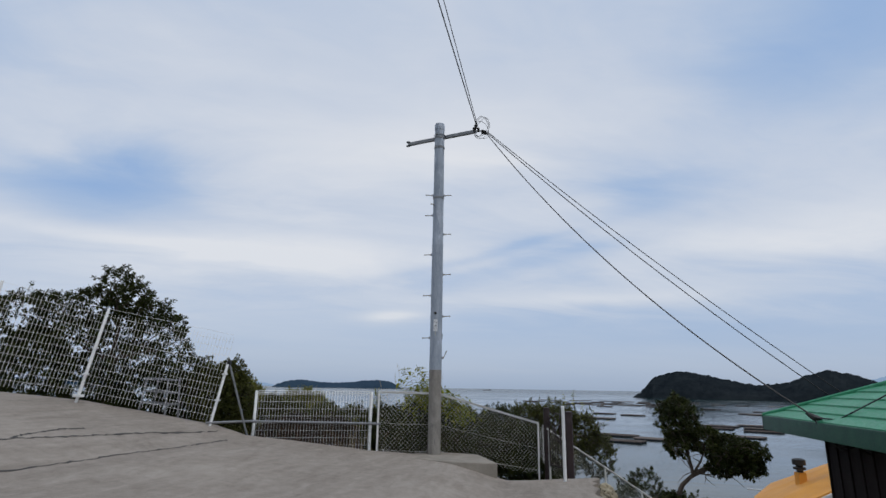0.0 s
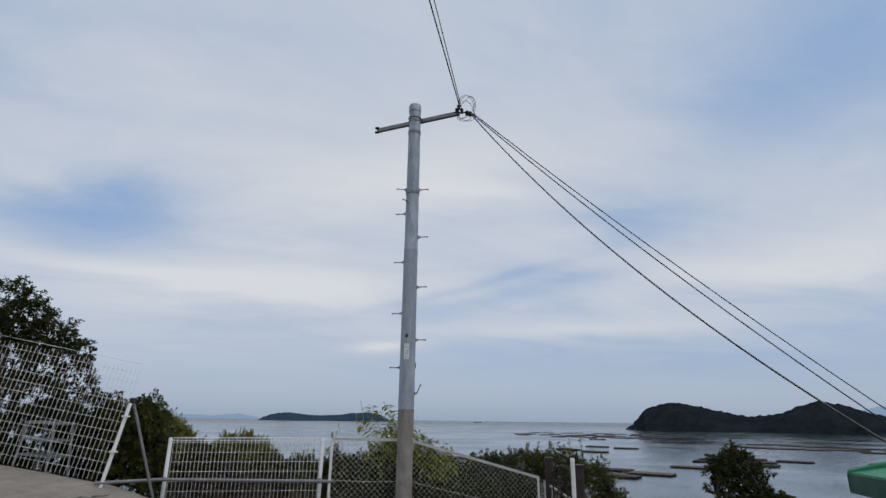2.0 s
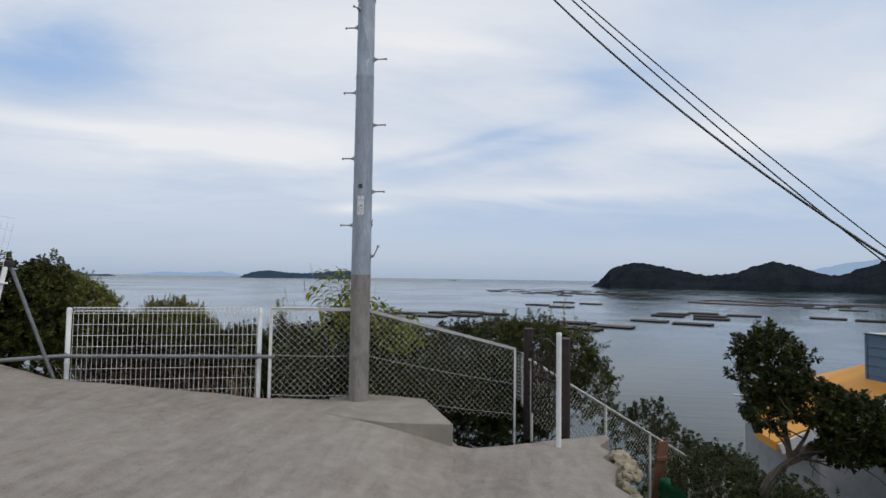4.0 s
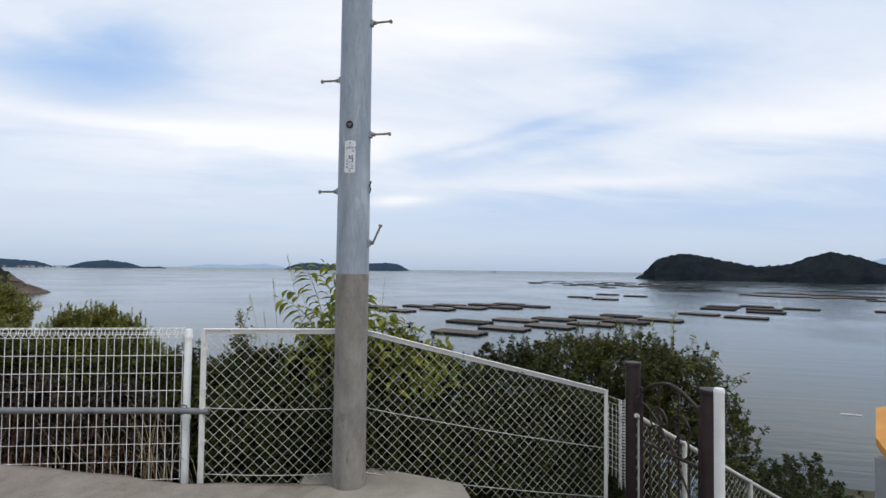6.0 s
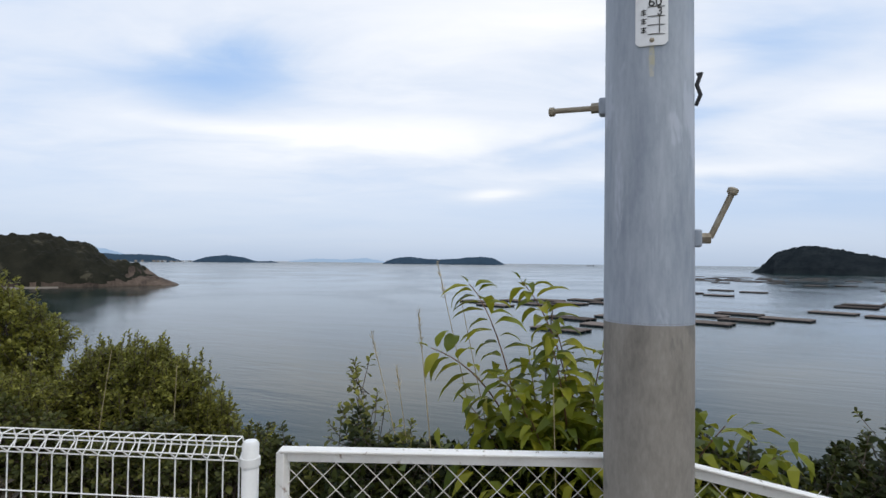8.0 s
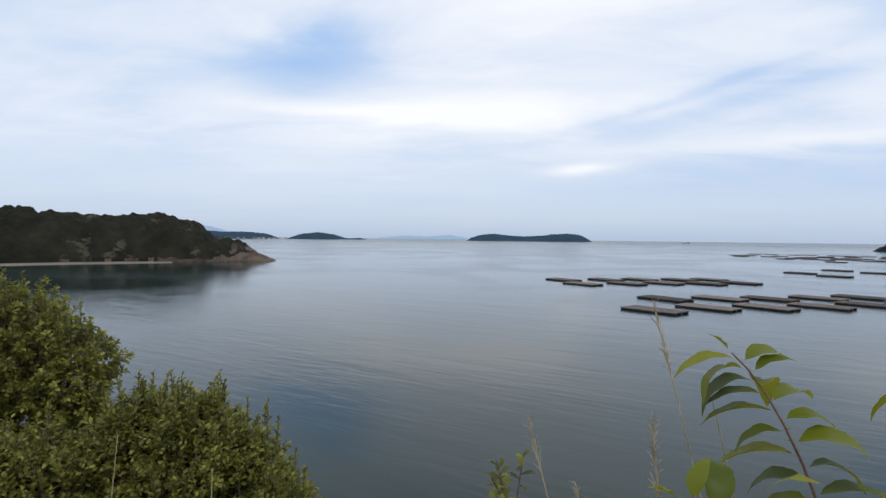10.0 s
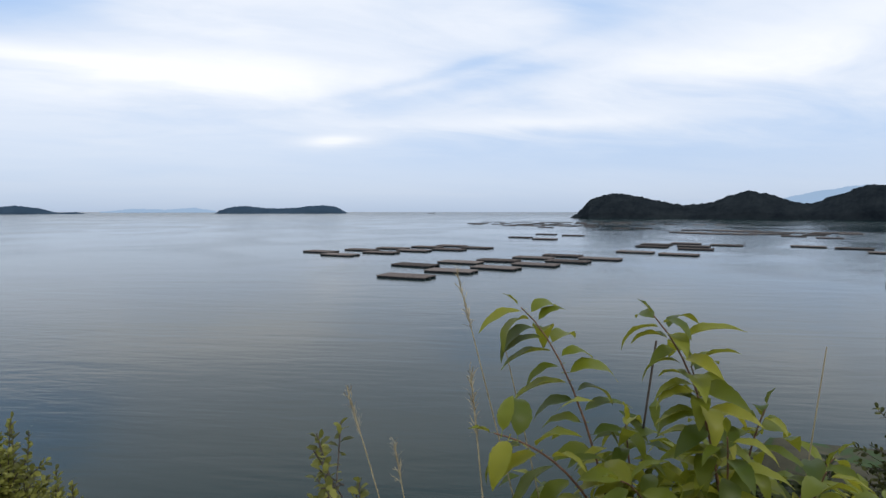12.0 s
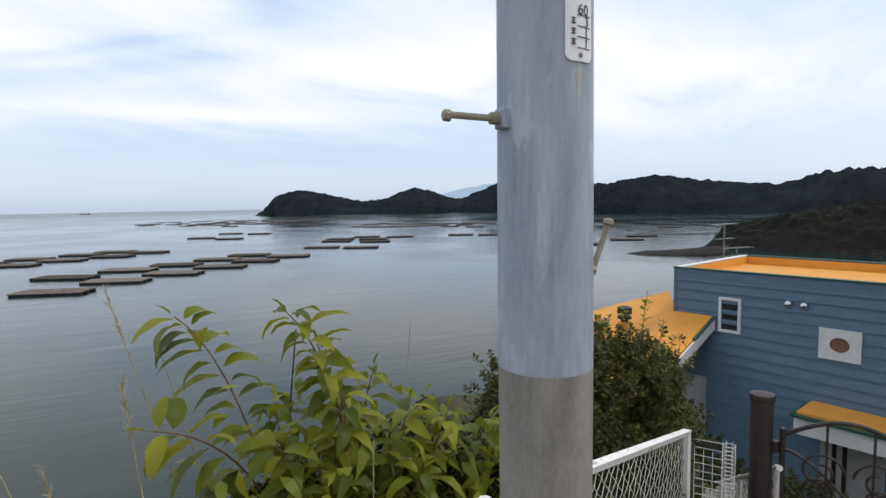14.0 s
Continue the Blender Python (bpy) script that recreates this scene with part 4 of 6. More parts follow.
def chain_fence():
    c1, cm, c2 = np.array((-1.103, -0.287, 1.205)), np.array((0.03, 0.165, 1.195)), np.array((2.03, 1.19, 0.60))
    f = thing("chain_link_fence", (c1[0], c1[1], 0.1), "white-framed chain link fence, rusted at the corners, dropping behind the pole", "fence")
    for a, b, la, lb in ((c1, cm, 0.0, -0.05), (cm, c2, -0.05, -0.45)):
        d = b - a
        L = float(np.hypot(d[0], d[1]))
        u = np.array((d[0], d[1], 0)) / L
        hi = lambda s, a=a, d=d, L=L: a[2] + d[2] * s / L
        lo = lambda s, la=la, lb=lb, L=L: la + (lb - la) * s / L
        part("wire_mesh", tri_mesh("wire_mesh", *chain_mesh((a[0], a[1], 0), u, L, lo, hi), CHAINWIRE), f)
        # angle-iron top rail: a bright upper flange and a web below
        nrm = Vector((u[1], -u[0], 0))
        ux = Vector(d / np.linalg.norm(d))
        m = Matrix((ux, nrm, ux.cross(nrm))).transposed().to_4x4()
        if (m @ Vector((0, 0, 1))).z < 0:
            m = Matrix((ux, -nrm, ux.cross(-nrm))).transposed().to_4x4()
        m = Matrix.Translation(a) @ m
        LL = float(np.linalg.norm(d))
        part("top_rail", bm_mesh("top_rail", block((-0.01, -0.024, 0.0), (LL + 0.01, 0.024, 0.008), 0.002, m), RUSTYWHITE), f)
        part("rail_web", bm_mesh("rail_web", block((0, -0.004, -0.034), (LL, 0.002, -0.001), 0.001, m), RUSTYWHITE), f)
        for h in (0.5, 0.92):
            p = [a - np.array((0, 0, (a[2] - la) * h)), b - np.array((0, 0, (b[2] - lb) * h))]
            part("line_wire", bm_mesh("line_wire", tube(sagging(p[0], p[1], 0.02, 10), 0.003, 5), CHAINWIRE), f)
    for q, z0, name in ((c1, -0.2, "post"), (c2, -0.9, "post")):
        part(name, bm_mesh(name, block((q[0] - 0.016, q[1] - 0.018, z0), (q[0] + 0.016, q[1] + 0.018, q[2] - 0.002), 0.003), RUSTYWHITE), f)
    part("post", post_mesh("post", (-0.03, 0.285, -0.2), (-0.03, 0.285, 1.13), 0.030, WHITE), f)
    for z in (0.35, 0.75, 1.05):
        part("hook", bm_mesh("hook", tube([(c1[0] + 0.02, c1[1] - 0.03, z), (c1[0] + 0.05, c1[1] - 0.02, z + 0.01)], 0.006, 6), RUSTYWHITE), f)
    # loose end of welded mesh, rolled up, past the corner post
    g = thing("wire_mesh_roll", (2.12, 1.0, 0.0), "rolled end of white welded wire mesh", "wire mesh")
    v, t = weld_panel((2.05, 1.15, -0.15), unit((0.55, -0.85, 0)), (0, 0, 1.0), 0.16, 0.72, 0.002, 0.05, 0.052, False)
    part("flat_mesh", tri_mesh("flat_mesh", v, t, WHITEWIRE), g)
    ends = []
    for z in np.arange(-0.15, 0.56, 0.026):
        for k in range(10):
            a0, a1 = 2 * math.pi * k / 10, 2 * math.pi * (k + 1) / 10
            ends.append(((2.16 + 0.036 * math.cos(a0), 0.985 + 0.036 * math.sin(a0), z), (2.16 + 0.036 * math.cos(a1), 0.985 + 0.036 * math.sin(a1), z + 0.002)))
    for k in range(6):
        a0 = 2 * math.pi * k / 6
        ends.append(((2.16 + 0.036 * math.cos(a0), 0.985 + 0.036 * math.sin(a0), -0.2), (2.16 + 0.036 * math.cos(a0), 0.985 + 0.036 * math.sin(a0), 0.57)))
    part("roll", tri_mesh("roll", *rods(ends, 0.002, 4), WHITEWIRE), g)


chain_fence()


def gate():
    b1, b2 = Vector((2.22, 0.82, 0)), Vector((2.652, 0.07, 0))
    for b, top, k in ((b1, 0.935, 1.0), (b2, 0.89, 1.22)):
        p = thing("gate_post", (b.x, b.y, -0.35), "round dark brown metal gate post with a cap", "gate post", "gate posts")
        part("shaft", bm_mesh("shaft", lathe([(0.062 * k, -0.6), (0.062 * k, top - 0.03)], (b.x, b.y, 0), 20), BROWN, True), p)
        part("cap", bm_mesh("cap", lathe([(0.066 * k, top - 0.04), (0.070 * k, top - 0.03), (0.066 * k, top - 0.006), (0.04, top)], (b.x, b.y, 0), 20), BROWN, True), p)
    g = thing("iron_gate", (b1.x, b1.y, -0.2), "dark brown wrought iron gate with scrolls and an arched top", "gate")
    d = (b2 - b1).normalized()
    W = (b2 - b1).length

    def at(s, z):
        return b1 + d * s + Vector((0, 0, z))

    for s in (0.11, W - 0.11):
        part("stile", bm_mesh("stile", tube([at(s, -0.22), at(s, 0.74)], 0.016, 8), BROWN, True), g)
        for z in (0.05, 0.62):
            part("hinge", bm_mesh("hinge", block((-0.03, -0.02, -0.035), (0.03, 0.02, 0.035), 0.006, Matrix.Translation(at(s - 0.035 if s < 0.3 else s + 0.035, z))), BROWN), g)
    for z in (-0.18, 0.30):
        part("rail", bm_mesh("rail", tube([at(0.11, z), at(W - 0.11, z)], 0.012, 8), BROWN, True), g)
    part("arch", bm_mesh("arch", tube([at(0.11 + (W - 0.22) * k / 16, 0.70 + 0.13 * math.sin(math.pi * k / 16)) for k in range(17)], 0.013, 8), BROWN, True), g)
    for k in range(1, 6):
        s = 0.11 + (W - 0.22) * k / 6
        part("bar", bm_mesh("bar", tube([at(s, -0.18), at(s, 0.30 if k % 2 else 0.80)], 0.007, 6), BROWN, True), g)
    for c, flip in ((0.30, 1), (W - 0.30, -1)):
        for z0, s0 in ((0.52, 1), (0.40, -1)):
            pts = [at(c + flip * (0.115 - 0.085 * t / 9) * math.cos(s0 * t), z0 + (0.115 - 0.085 * t / 9) * math.sin(s0 * t)) for t in np.linspace(0, 8, 30)]
            part("scroll", bm_mesh("scroll", tube(pts, 0.008, 6), BROWN, True), g)
    part("diagonal", bm_mesh("diagonal", tube([at(0.11 + (W - 0.22) * k / 12, 0.62 - 0.75 * (k / 12) ** 1.6) for k in range(13)], 0.009, 6), BROWN, True), g)
    w = thing("white_post", (2.545, -0.51, -0.3), "plain white round post at the edge of the concrete", "post")
    part("shaft", bm_mesh("shaft", lathe([(0.030, -0.6), (0.030, 0.975), (0.0315, 0.976), (0.0315, 0.998), (0.026, 1.007)], (2.545, -0.51, 0), 20), WHITE, True), w)


gate()


def stair_fence():
    """Chain link fence that drops beside the steps beyond the gate."""
    a, b = np.array((2.23, 0.71, 0.51)), np.array((6.6, 4.62, -2.55))
    d = b - a
    L = float(np.hypot(d[0], d[1]))
    u = np.array((d[0], d[1], 0)) / L
    f = thing("stair_fence", (a[0], a[1], -0.9), "grey chain link fence sloping down beside the steps", "fence")
    hi = lambda s: a[2] + d[2] * s / L
    part("wire_mesh", tri_mesh("wire_mesh", *chain_mesh((a[0], a[1], 0), u, L, lambda s: hi(s) - 0.85, hi), CHAINWIRE), f)
    part("top_rail", bm_mesh("top_rail", tube([a, b], 0.019, 10), CHAINWIRE, True), f)
    for s in (0.05, 0.62, 1.6, 2.7, 3.8, 4.9):
        q = a + np.array((u[0] * s, u[1] * s, 0))
        part("post", post_mesh("post", (q[0], q[1], hi(s) - 1.1), (q[0], q[1], hi(s) + 0.02), 0.02, CHAINWIRE), f)
    bd = thing("leaning_board", (4.45, 2.55, -1.9), "reddish brown board leaning on the fence", "board")
    bd_m = pose(4.42, 2.60, -1.45, 6, 4, 38)
    part("board", bm_mesh("board", block((-0.13, -0.014, -0.62), (0.13, 0.014, 0.42), 0.004, bd_m), PLANK), bd)
    part("batten", bm_mesh("batten", block((-0.13, -0.034, 0.1), (0.13, -0.016, 0.17), 0.003, bd_m), PLANK), bd)
    v, fc = [], []
    for i in range(15):
        for j in range(9):
            s, h = i / 14, j / 8
            v.append((4.05 + 0.8 * s + 0.1 * noise.noise((s * 5, h * 3, 0)), 1.05 + 0.55 * s + 0.35 * h + 0.10 * noise.noise((s * 4, h * 4, 5)), -1.12 - 0.55 * s - 0.8 * h + 0.06 * math.sin(7 * s + 3 * h)))
    fc = [(i * 9 + j, i * 9 + j + 1, i * 9 + j + 10, i * 9 + j + 9) for i in range(14) for j in range(8)]
    net = new("green_net", data_mesh("green_net", v, fc, NET, True))
    md = net.modifiers.new("thickness", "SOLIDIFY")
    md.thickness = 0.006
    tagged(net, "bright green netting draped down the bank", "netting")


stair_fence()


def edge_stones():
    rng = random.Random(11)
    for k in range(15):
        y = -0.55 - 0.25 * k + rng.uniform(-0.05, 0.05)
        x = 3.22 + rng.uniform(-0.05, 0.10)
        r = rng.uniform(0.07, 0.15)
        bm = bmesh.new()
        bmesh.ops.create_icosphere(bm, subdivisions=3, radius=1.0)
        for vv in bm.verts:
            p = vv.co.copy()
            q = p * (1 + 0.6 * noise.noise(p * 1.1 + Vector((k * 7.0, 0, 0))) + 0.25 * noise.noise(p * 3.5 + Vector((0, k * 5.0, 0))))
            vv.co = Vector((q.x * r * 0.9, q.y * r * 1.15, q.z * r * 0.75)) + Vector((x, y, -0.40 - 0.02 * k + rng.uniform(-0.0, 0.0)))
        tagged(new("edge_stone", bm_mesh("edge_stone", bm, STONE, False)), "rough yellowish stone in the edge of the road", "stone", "stones along the road edge")


edge_stones()


def steel_stand():
    """A small stepped steel stand behind the tall fence."""
    o = Vector((-5.55, -1.05, 0.35))
    f = thing("steel_stand", o, "grey steel step stand behind the tall fence", "stand")
    for x, y, tx in ((-0.33, -0.22, 0.10), (0.33, -0.22, -0.06), (-0.33, 0.22, 0.10), (0.33, 0.22, -0.06)):
        part("leg", bm_mesh("leg", tube([o + Vector((x, y, 0)), o + Vector((x + tx, y * 0.8, 1.05))], 0.02, 8), GALV, True), f)
    for z, w in ((0.12, 0.34), (0.55, 0.31), (0.78, 0.29), (1.03, 0.28)):
        part("tread", bm_mesh("tread", block((-w, -0.2, -0.015), (w, 0.2, 0.015), 0.004, Matrix.Translation(o + Vector((0.02, 0, z))) @ Matrix.Rotation(0.06, 4, "Y")), GALV), f)


steel_stand()


# ---- buildings ----
def green_hut():
    """Low hut with a hipped green roof; only its near corner shows."""
    x0, x1, y0, y1, ze = 5.80, 11.0, -6.4, -0.99, 0.93
    h = thing("green_roofed_hut", (6.4, -1.6, -4.0), "dark hut with a bright green hipped metal roof", "hut")
    wall = part("wall", bm_mesh("wall", block((x0 + 0.62, y0 + 0.6, -6.0), (x1 - 0.6, y1 - 0.62, ze - 0.10), 0.01), DARKWOOD), h, "dark stained board wall")
    for k in range(14):
        y = y0 + 0.62 + k * (y1 - y0 - 1.26) / 13
        part("batten", bm_mesh("batten", block((x0 + 0.60, y - 0.02, -6.0), (x0 + 0.621, y + 0.02, ze - 0.11), 0.003), DARKWOOD), wall)
    cx, cy = (x0 + x1) / 2, (y0 + y1) / 2
    rise = 1.10 * (x1 - x0) / 5.2
    peak = Vector((cx, cy, ze + rise))
    corners = [Vector((x0, y1, ze)), Vector((x0, y0, ze)), Vector((x1, y0, ze)), Vector((x1, y1, ze))]
    roof = part("roof", bm_mesh("roof", lathe([(0.10, ze + rise - 0.03), (0.09, ze + rise + 0.05), (0.03, ze + rise + 0.09)], (cx, cy, 0), 8), GREEN), h, "stepped green metal roofing")
    for k in range(4):
        a, b = corners[k], corners[(k + 1) % 4]
        n_rows = 11
        for r in range(n_rows):
            f0, f1 = r / n_rows, (r + 1) / n_rows + 0.008
            q = [a.lerp(peak, f0), b.lerp(peak, f0), b.lerp(peak, min(f1, 1)), a.lerp(peak, min(f1, 1))]
            lift = Vector((0, 0, 0.026))
            bm = bmesh.new()
            lo = [bm.verts.new(p - Vector((0, 0, 0.012))) for p in q]
            hi = [bm.verts.new(q[0] + lift), bm.verts.new(q[1] + lift), bm.verts.new(q[2] + Vector((0, 0, 0.004))), bm.verts.new(q[3] + Vector((0, 0, 0.004)))]
            bm.faces.new(hi)
            bm.faces.new(lo[::-1])
            for i in range(4):
                j = (i + 1) % 4
                bm.faces.new((lo[i], lo[j], hi[j], hi[i]))
            part("roof_course", bm_mesh("roof_course", bm, GREEN), roof)
    for k in range(4):
        a, b = corners[k], corners[(k + 1) % 4]
        part("hip_cap", bm_mesh("hip_cap", tube([a + Vector((0, 0, 0.02)), peak + Vector((0, 0, 0.02))], 0.035, 8), GREEN, True), roof)
        d = (b - a).normalized()
        nrm = Vector((-d.y, d.x, 0))
        m = Matrix((d, nrm, Vector((0, 0, 1)))).transposed().to_4x4()
        part("fascia", bm_mesh("fascia", block((-0.02, -0.02, -0.21), ((b - a).length + 0.02, 0.02, 0.01), 0.006, Matrix.Translation(a) @ m), DARKGREEN), h, "dark green eave board")
    part("soffit", bm_mesh("soffit", block((x0 + 0.02, y0 + 0.02, ze - 0.13), (x1 - 0.02, y1 - 0.02, ze - 0.10)), DARKWOOD), h)
    c = thing("cable_anchor", (5.76, -2.93, 0.95), "black cable anchor and hanging cable at the green eave", "cable anchor")
    part("clamp", bm_mesh("clamp", tube([(5.70, -2.90, 1.06), (5.78, -2.94, 1.0), (5.86, -2.97, 0.99)], [0.02, 0.045, 0.02], 8), BLACKMETAL), c)
    part("tail", bm_mesh("tail", tube([(5.78, -2.94, 1.0), (5.95, -3.2, 0.99), (6.1, -3.3, 1.1), (6.5, -3.32, 1.32)], 0.010, 6), CABLE), c)
    part("drop", bm_mesh("drop", tube([(5.78, -2.94, 0.98), (5.80, -3.05, 0.80), (5.95, -3.15, 0.62), (6.2, -3.0, 0.66), (6.40, -2.9, 0.55)], 0.009, 6), CABLE), c)


green_hut()

HC = Vector((11.50, 9.38, 0.0))          # seaward corner of the blue wall
HU, HN = Vector((0.225, -0.974, 0)), Vector((0.974, 0.225, 0))
HM = Matrix.Translation(HC) @ Matrix((HU, HN, Vector((0, 0, 1)))).transposed().to_4x4()   # x along the wall, y into the house


def hbox(name, a, b, mat, parent, label="", bevel=0.004):
    return part(name, bm_mesh(name, block(a, b, bevel, HM), mat), parent, label)


def blue_house():
    top, L, W, foot = 0.24, 13.0, 4.5, -7.0
    h = thing("blue_house", (HC.x, HC.y, foot), "blue-grey clapboard house with a flat orange roof", "house")
    core = hbox("wall", (0.02, 0.02, foot), (L, W, top - 0.34), BLUE, h, "blue-grey horizontal siding")
    # lapped boards on the two walls in view
    n = 0
    z = top - 0.30
    while z > -5.4:
        bm = bmesh.new()
        for x0, x1, flip in ((0.0, L, 0),):
            pts = [(x0, -0.034, z), (x0, -0.006, z + 0.262), (x0, 0.018, z + 0.262), (x0, 0.018, z)]
            v0 = [bm.verts.new(p) for p in pts]
            v1 = [bm.verts.new((x1, p[1], p[2])) for p in pts]
            bm.faces.new(v0)
            bm.faces.new(v1[::-1])
            for i in range(4):
                j = (i + 1) % 4
                bm.faces.new((v0[i], v1[i], v1[j], v0[j]))
        bmesh.ops.transform(bm, matrix=HM, verts=bm.verts)
        part("siding_board", bm_mesh("siding_board", bm, BLUE), core)
        hbox("siding_board", (-0.03, 0.0, z), (0.019, W, z + 0.258), BLUE, core)
        z -= 0.262
    hbox("corner_board", (-0.045, -0.045, -5.4), (0.03, 0.03, top - 0.03), BLUE, core)
    # parapet round a sunken orange roof
    for a, b in (((-0.03, -0.03, top - 0.34), (L, 0.09, top)), ((-0.03, W - 0.09, top - 0.34), (L, W + 0.03, top)), ((-0.03, 0.09, top - 0.34), (0.09, W - 0.09, top))):
        hbox("parapet", a, b, BLUE, h)
    hbox("roof", (0.09, 0.09, top - 0.34), (L, W - 0.09, top - 0.24), ORANGE, h, "orange coated flat roof")
    hbox("roof_upstand", (0.09, W - 0.115, top - 0.24), (L, W - 0.0905, top - 0.012), ORANGE, h)
    hbox("roof_upstand", (0.0905, 0.09, top - 0.24), (0.115, W - 0.116, top - 0.012), ORANGE, h)
    for a, b, m in (((-0.06, -0.06, top), (L, 0.10, top + 0.035), DARKGREEN), ((-0.06, W - 0.10, top), (L, W + 0.06, top + 0.035), DARKGREEN), ((-0.06, 0.10, top), (0.10, W - 0.10, top + 0.035), TRIM)):
        hbox("coping", a, b, m, h)
    # louvred window
    w = hbox("window", (1.20, -0.02, -1.28), (1.72, 0.03, -0.47), DARKGLASS, h, "narrow louvred window in a white frame")
    for a, b in (((1.18, -0.06, -1.33), (1.25, 0.0, -0.42)), ((1.66, -0.06, -1.33), (1.73, 0.0, -0.42)), ((1.2505, -0.058, -0.49), (1.6595, 0.0, -0.42)), ((1.2505, -0.065, -1.33), (1.6595, 0.0, -1.26))):
        hbox("window_frame", a, b, TRIM, w)
    for k in range(9):
        part("louvre", bm_mesh("louvre", block((1.255, -0.03, -0.006), (1.655, 0.02, 0.002), 0.0, HM @ Matrix.Translation((0, -0.01, -1.22 + k * 0.085)) @ Matrix.Rotation(0.7, 4, "X")), DARKGLASS), w)
    # two round chrome vents
    for u in (2.79, 3.12):
        m = HM @ Matrix.Translation((u, -0.03, -0.40)) @ Matrix.Rotation(radians(90), 4, "X")
        part("vent_hood", bm_mesh("vent_hood", lathe([(0.085, 0.0), (0.09, 0.02), (0.082, 0.06), (0.055, 0.095), (0.01, 0.11)], sides=18, m=m), CHROME, True), h, "round chrome vent hood")
    # square white panel with a round window
    bm = bmesh.new()
    k_n = 32
    ring, ring2, outer, outer2 = [], [], [], []
    cu, cz = 3.84, -1.20
    for k in range(k_n):
        t = 2 * math.pi * k / k_n
        c, s_ = math.cos(t), math.sin(t)
        q = 0.40 / max(abs(c), abs(s_))
        ring.append(bm.verts.new((cu + 0.19 * c, -0.075, cz + 0.17 * s_)))
        ring2.append(bm.verts.new((cu + 0.19 * c, -0.02, cz + 0.17 * s_)))
        outer.append(bm.verts.new((cu + q * c, -0.075, cz + q * s_ * 0.88)))
        outer2.append(bm.verts.new((cu + q * c, -0.02, cz + q * s_ * 0.88)))
    for k in range(k_n):
        j = (k + 1) % k_n
        bm.faces.new((ring[k], outer[k], outer[j], ring[j]))
        bm.faces.new((ring2[k], ring[k], ring[j], ring2[j]))
        bm.faces.new((outer[k], outer2[k], outer2[j], outer[j]))
    bmesh.ops.transform(bm, matrix=HM, verts=bm.verts)
    rw = part("round_window", bm_mesh("round_window", bm, TRIM), h, "white square panel with a round window")
    part("pane", bm_mesh("pane", lathe([(0.188, 0.0), (0.188, 0.012)], sides=28, m=HM @ Matrix.Translation((cu, -0.03, cz)) @ Matrix.Rotation(radians(90), 4, "X")), PLANK), rw, "amber pane")
    # entrance canopy and door
    c = hbox("canopy", (3.30, -1.05, -3.10), (6.6, -0.04, -2.72), TRIM, h, "white entrance canopy with an orange top")
    hbox("canopy_roof", (3.24, -1.12, -2.72), (6.66, -0.035, -2.665), DARKGREEN, c)
    hbox("canopy_top", (3.34, -1.0, -2.664), (6.6, -0.04, -2.60), ORANGE, c)
    d = hbox("door", (3.55, -0.06, -5.2), (4.75, -0.035, -3.12), DOORGREY, h, "pale grey door with narrow dark panes")
    for u in (3.78, 3.98):
        hbox("door_pane", (u, -0.075, -4.7), (u + 0.09, -0.0605, -3.4), DARKGLASS, d)
    # lower shed roof towards the sea
    slope = 0.39
    # hipped: a seaward slope from a level eave, and the slope along the wall
    ends = ((-5.35, 0.60, -2.3), (-2.50, -1.75, -2.3), (0.0, -3.25, -2.3), (1.04, -3.46, -2.3), (1.04, -0.03, -0.96), (0.0, -0.03, -0.96), (-0.70, 0.95, -0.58))
    bm = bmesh.new()
    hi = [bm.verts.new(q) for q in ends]
    lo = [bm.verts.new((q[0], q[1], q[2] - 0.20)) for q in ends]
    for f in ((0, 1, 6), (6, 1, 5), (1, 2, 5), (2, 3, 4, 5)):
        bm.faces.new([hi[i] for i in f])
        bm.faces.new([lo[i] for i in f][::-1])
    for i in range(len(ends)):
        j = (i + 1) % len(ends)
        bm.faces.new((lo[i], lo[j], hi[j], hi[i]))
    bmesh.ops.transform(bm, matrix=HM, verts=bm.verts)
    low = part("shed_roof", bm_mesh("shed_roof", bm, ORANGE), h, "sloping orange roof over the lower wing")
    m = HM @ Matrix.Translation((1.045, 0, -0.97)) @ Matrix.Rotation(math.atan(slope), 4, "X")
    part("barge_board", bm_mesh("barge_board", block((0, -3.68, -0.30), (0.05, -0.02, -0.03), 0.004, m), TRIM), low)
    part("verge_trim", bm_mesh("verge_trim", block((-0.02, -1.2, -0.028), (0.06, -0.02, 0.03), 0.004, m), DARKGREEN), low)
    hbox("wing_wall", (-2.0, -2.2, foot), (0.9, 0.0, -2.62), DOORGREY, h, "grey rendered wall of the lower wing")
    fu, fn, fz = -0.97, -0.98, -1.05
    s = part("flue", bm_mesh("flue", block((fu - 0.13, fn - 0.13, fz - 1.2), (fu + 0.13, fn + 0.13, fz - 0.22), 0.01, HM), ORANGE), h, "orange flue with a dark metal cowl")
    q = HM @ Vector((fu, fn, 0))
    part("cowl", bm_mesh("cowl", lathe([(r, fz + z) for r, z in ((0.10, -0.22), (0.10, -0.15), (0.19, -0.13), (0.19, -0.06), (0.11, -0.05), (0.11, 0.0), (0.20, 0.01), (0.20, 0.18), (0.10, 0.22))], (q.x, q.y, 0), 16), BLACKMETAL, True), s)
    p = HM @ Vector((-5.6, 0.3, 0))
    part("gutter_end", bm_mesh("gutter_end", tube([(p.x - 0.45, p.y + 0.15, -2.62), (p.x + 0.05, p.y - 0.05, -2.60)], 0.03, 8), TRIM), low)


blue_house()


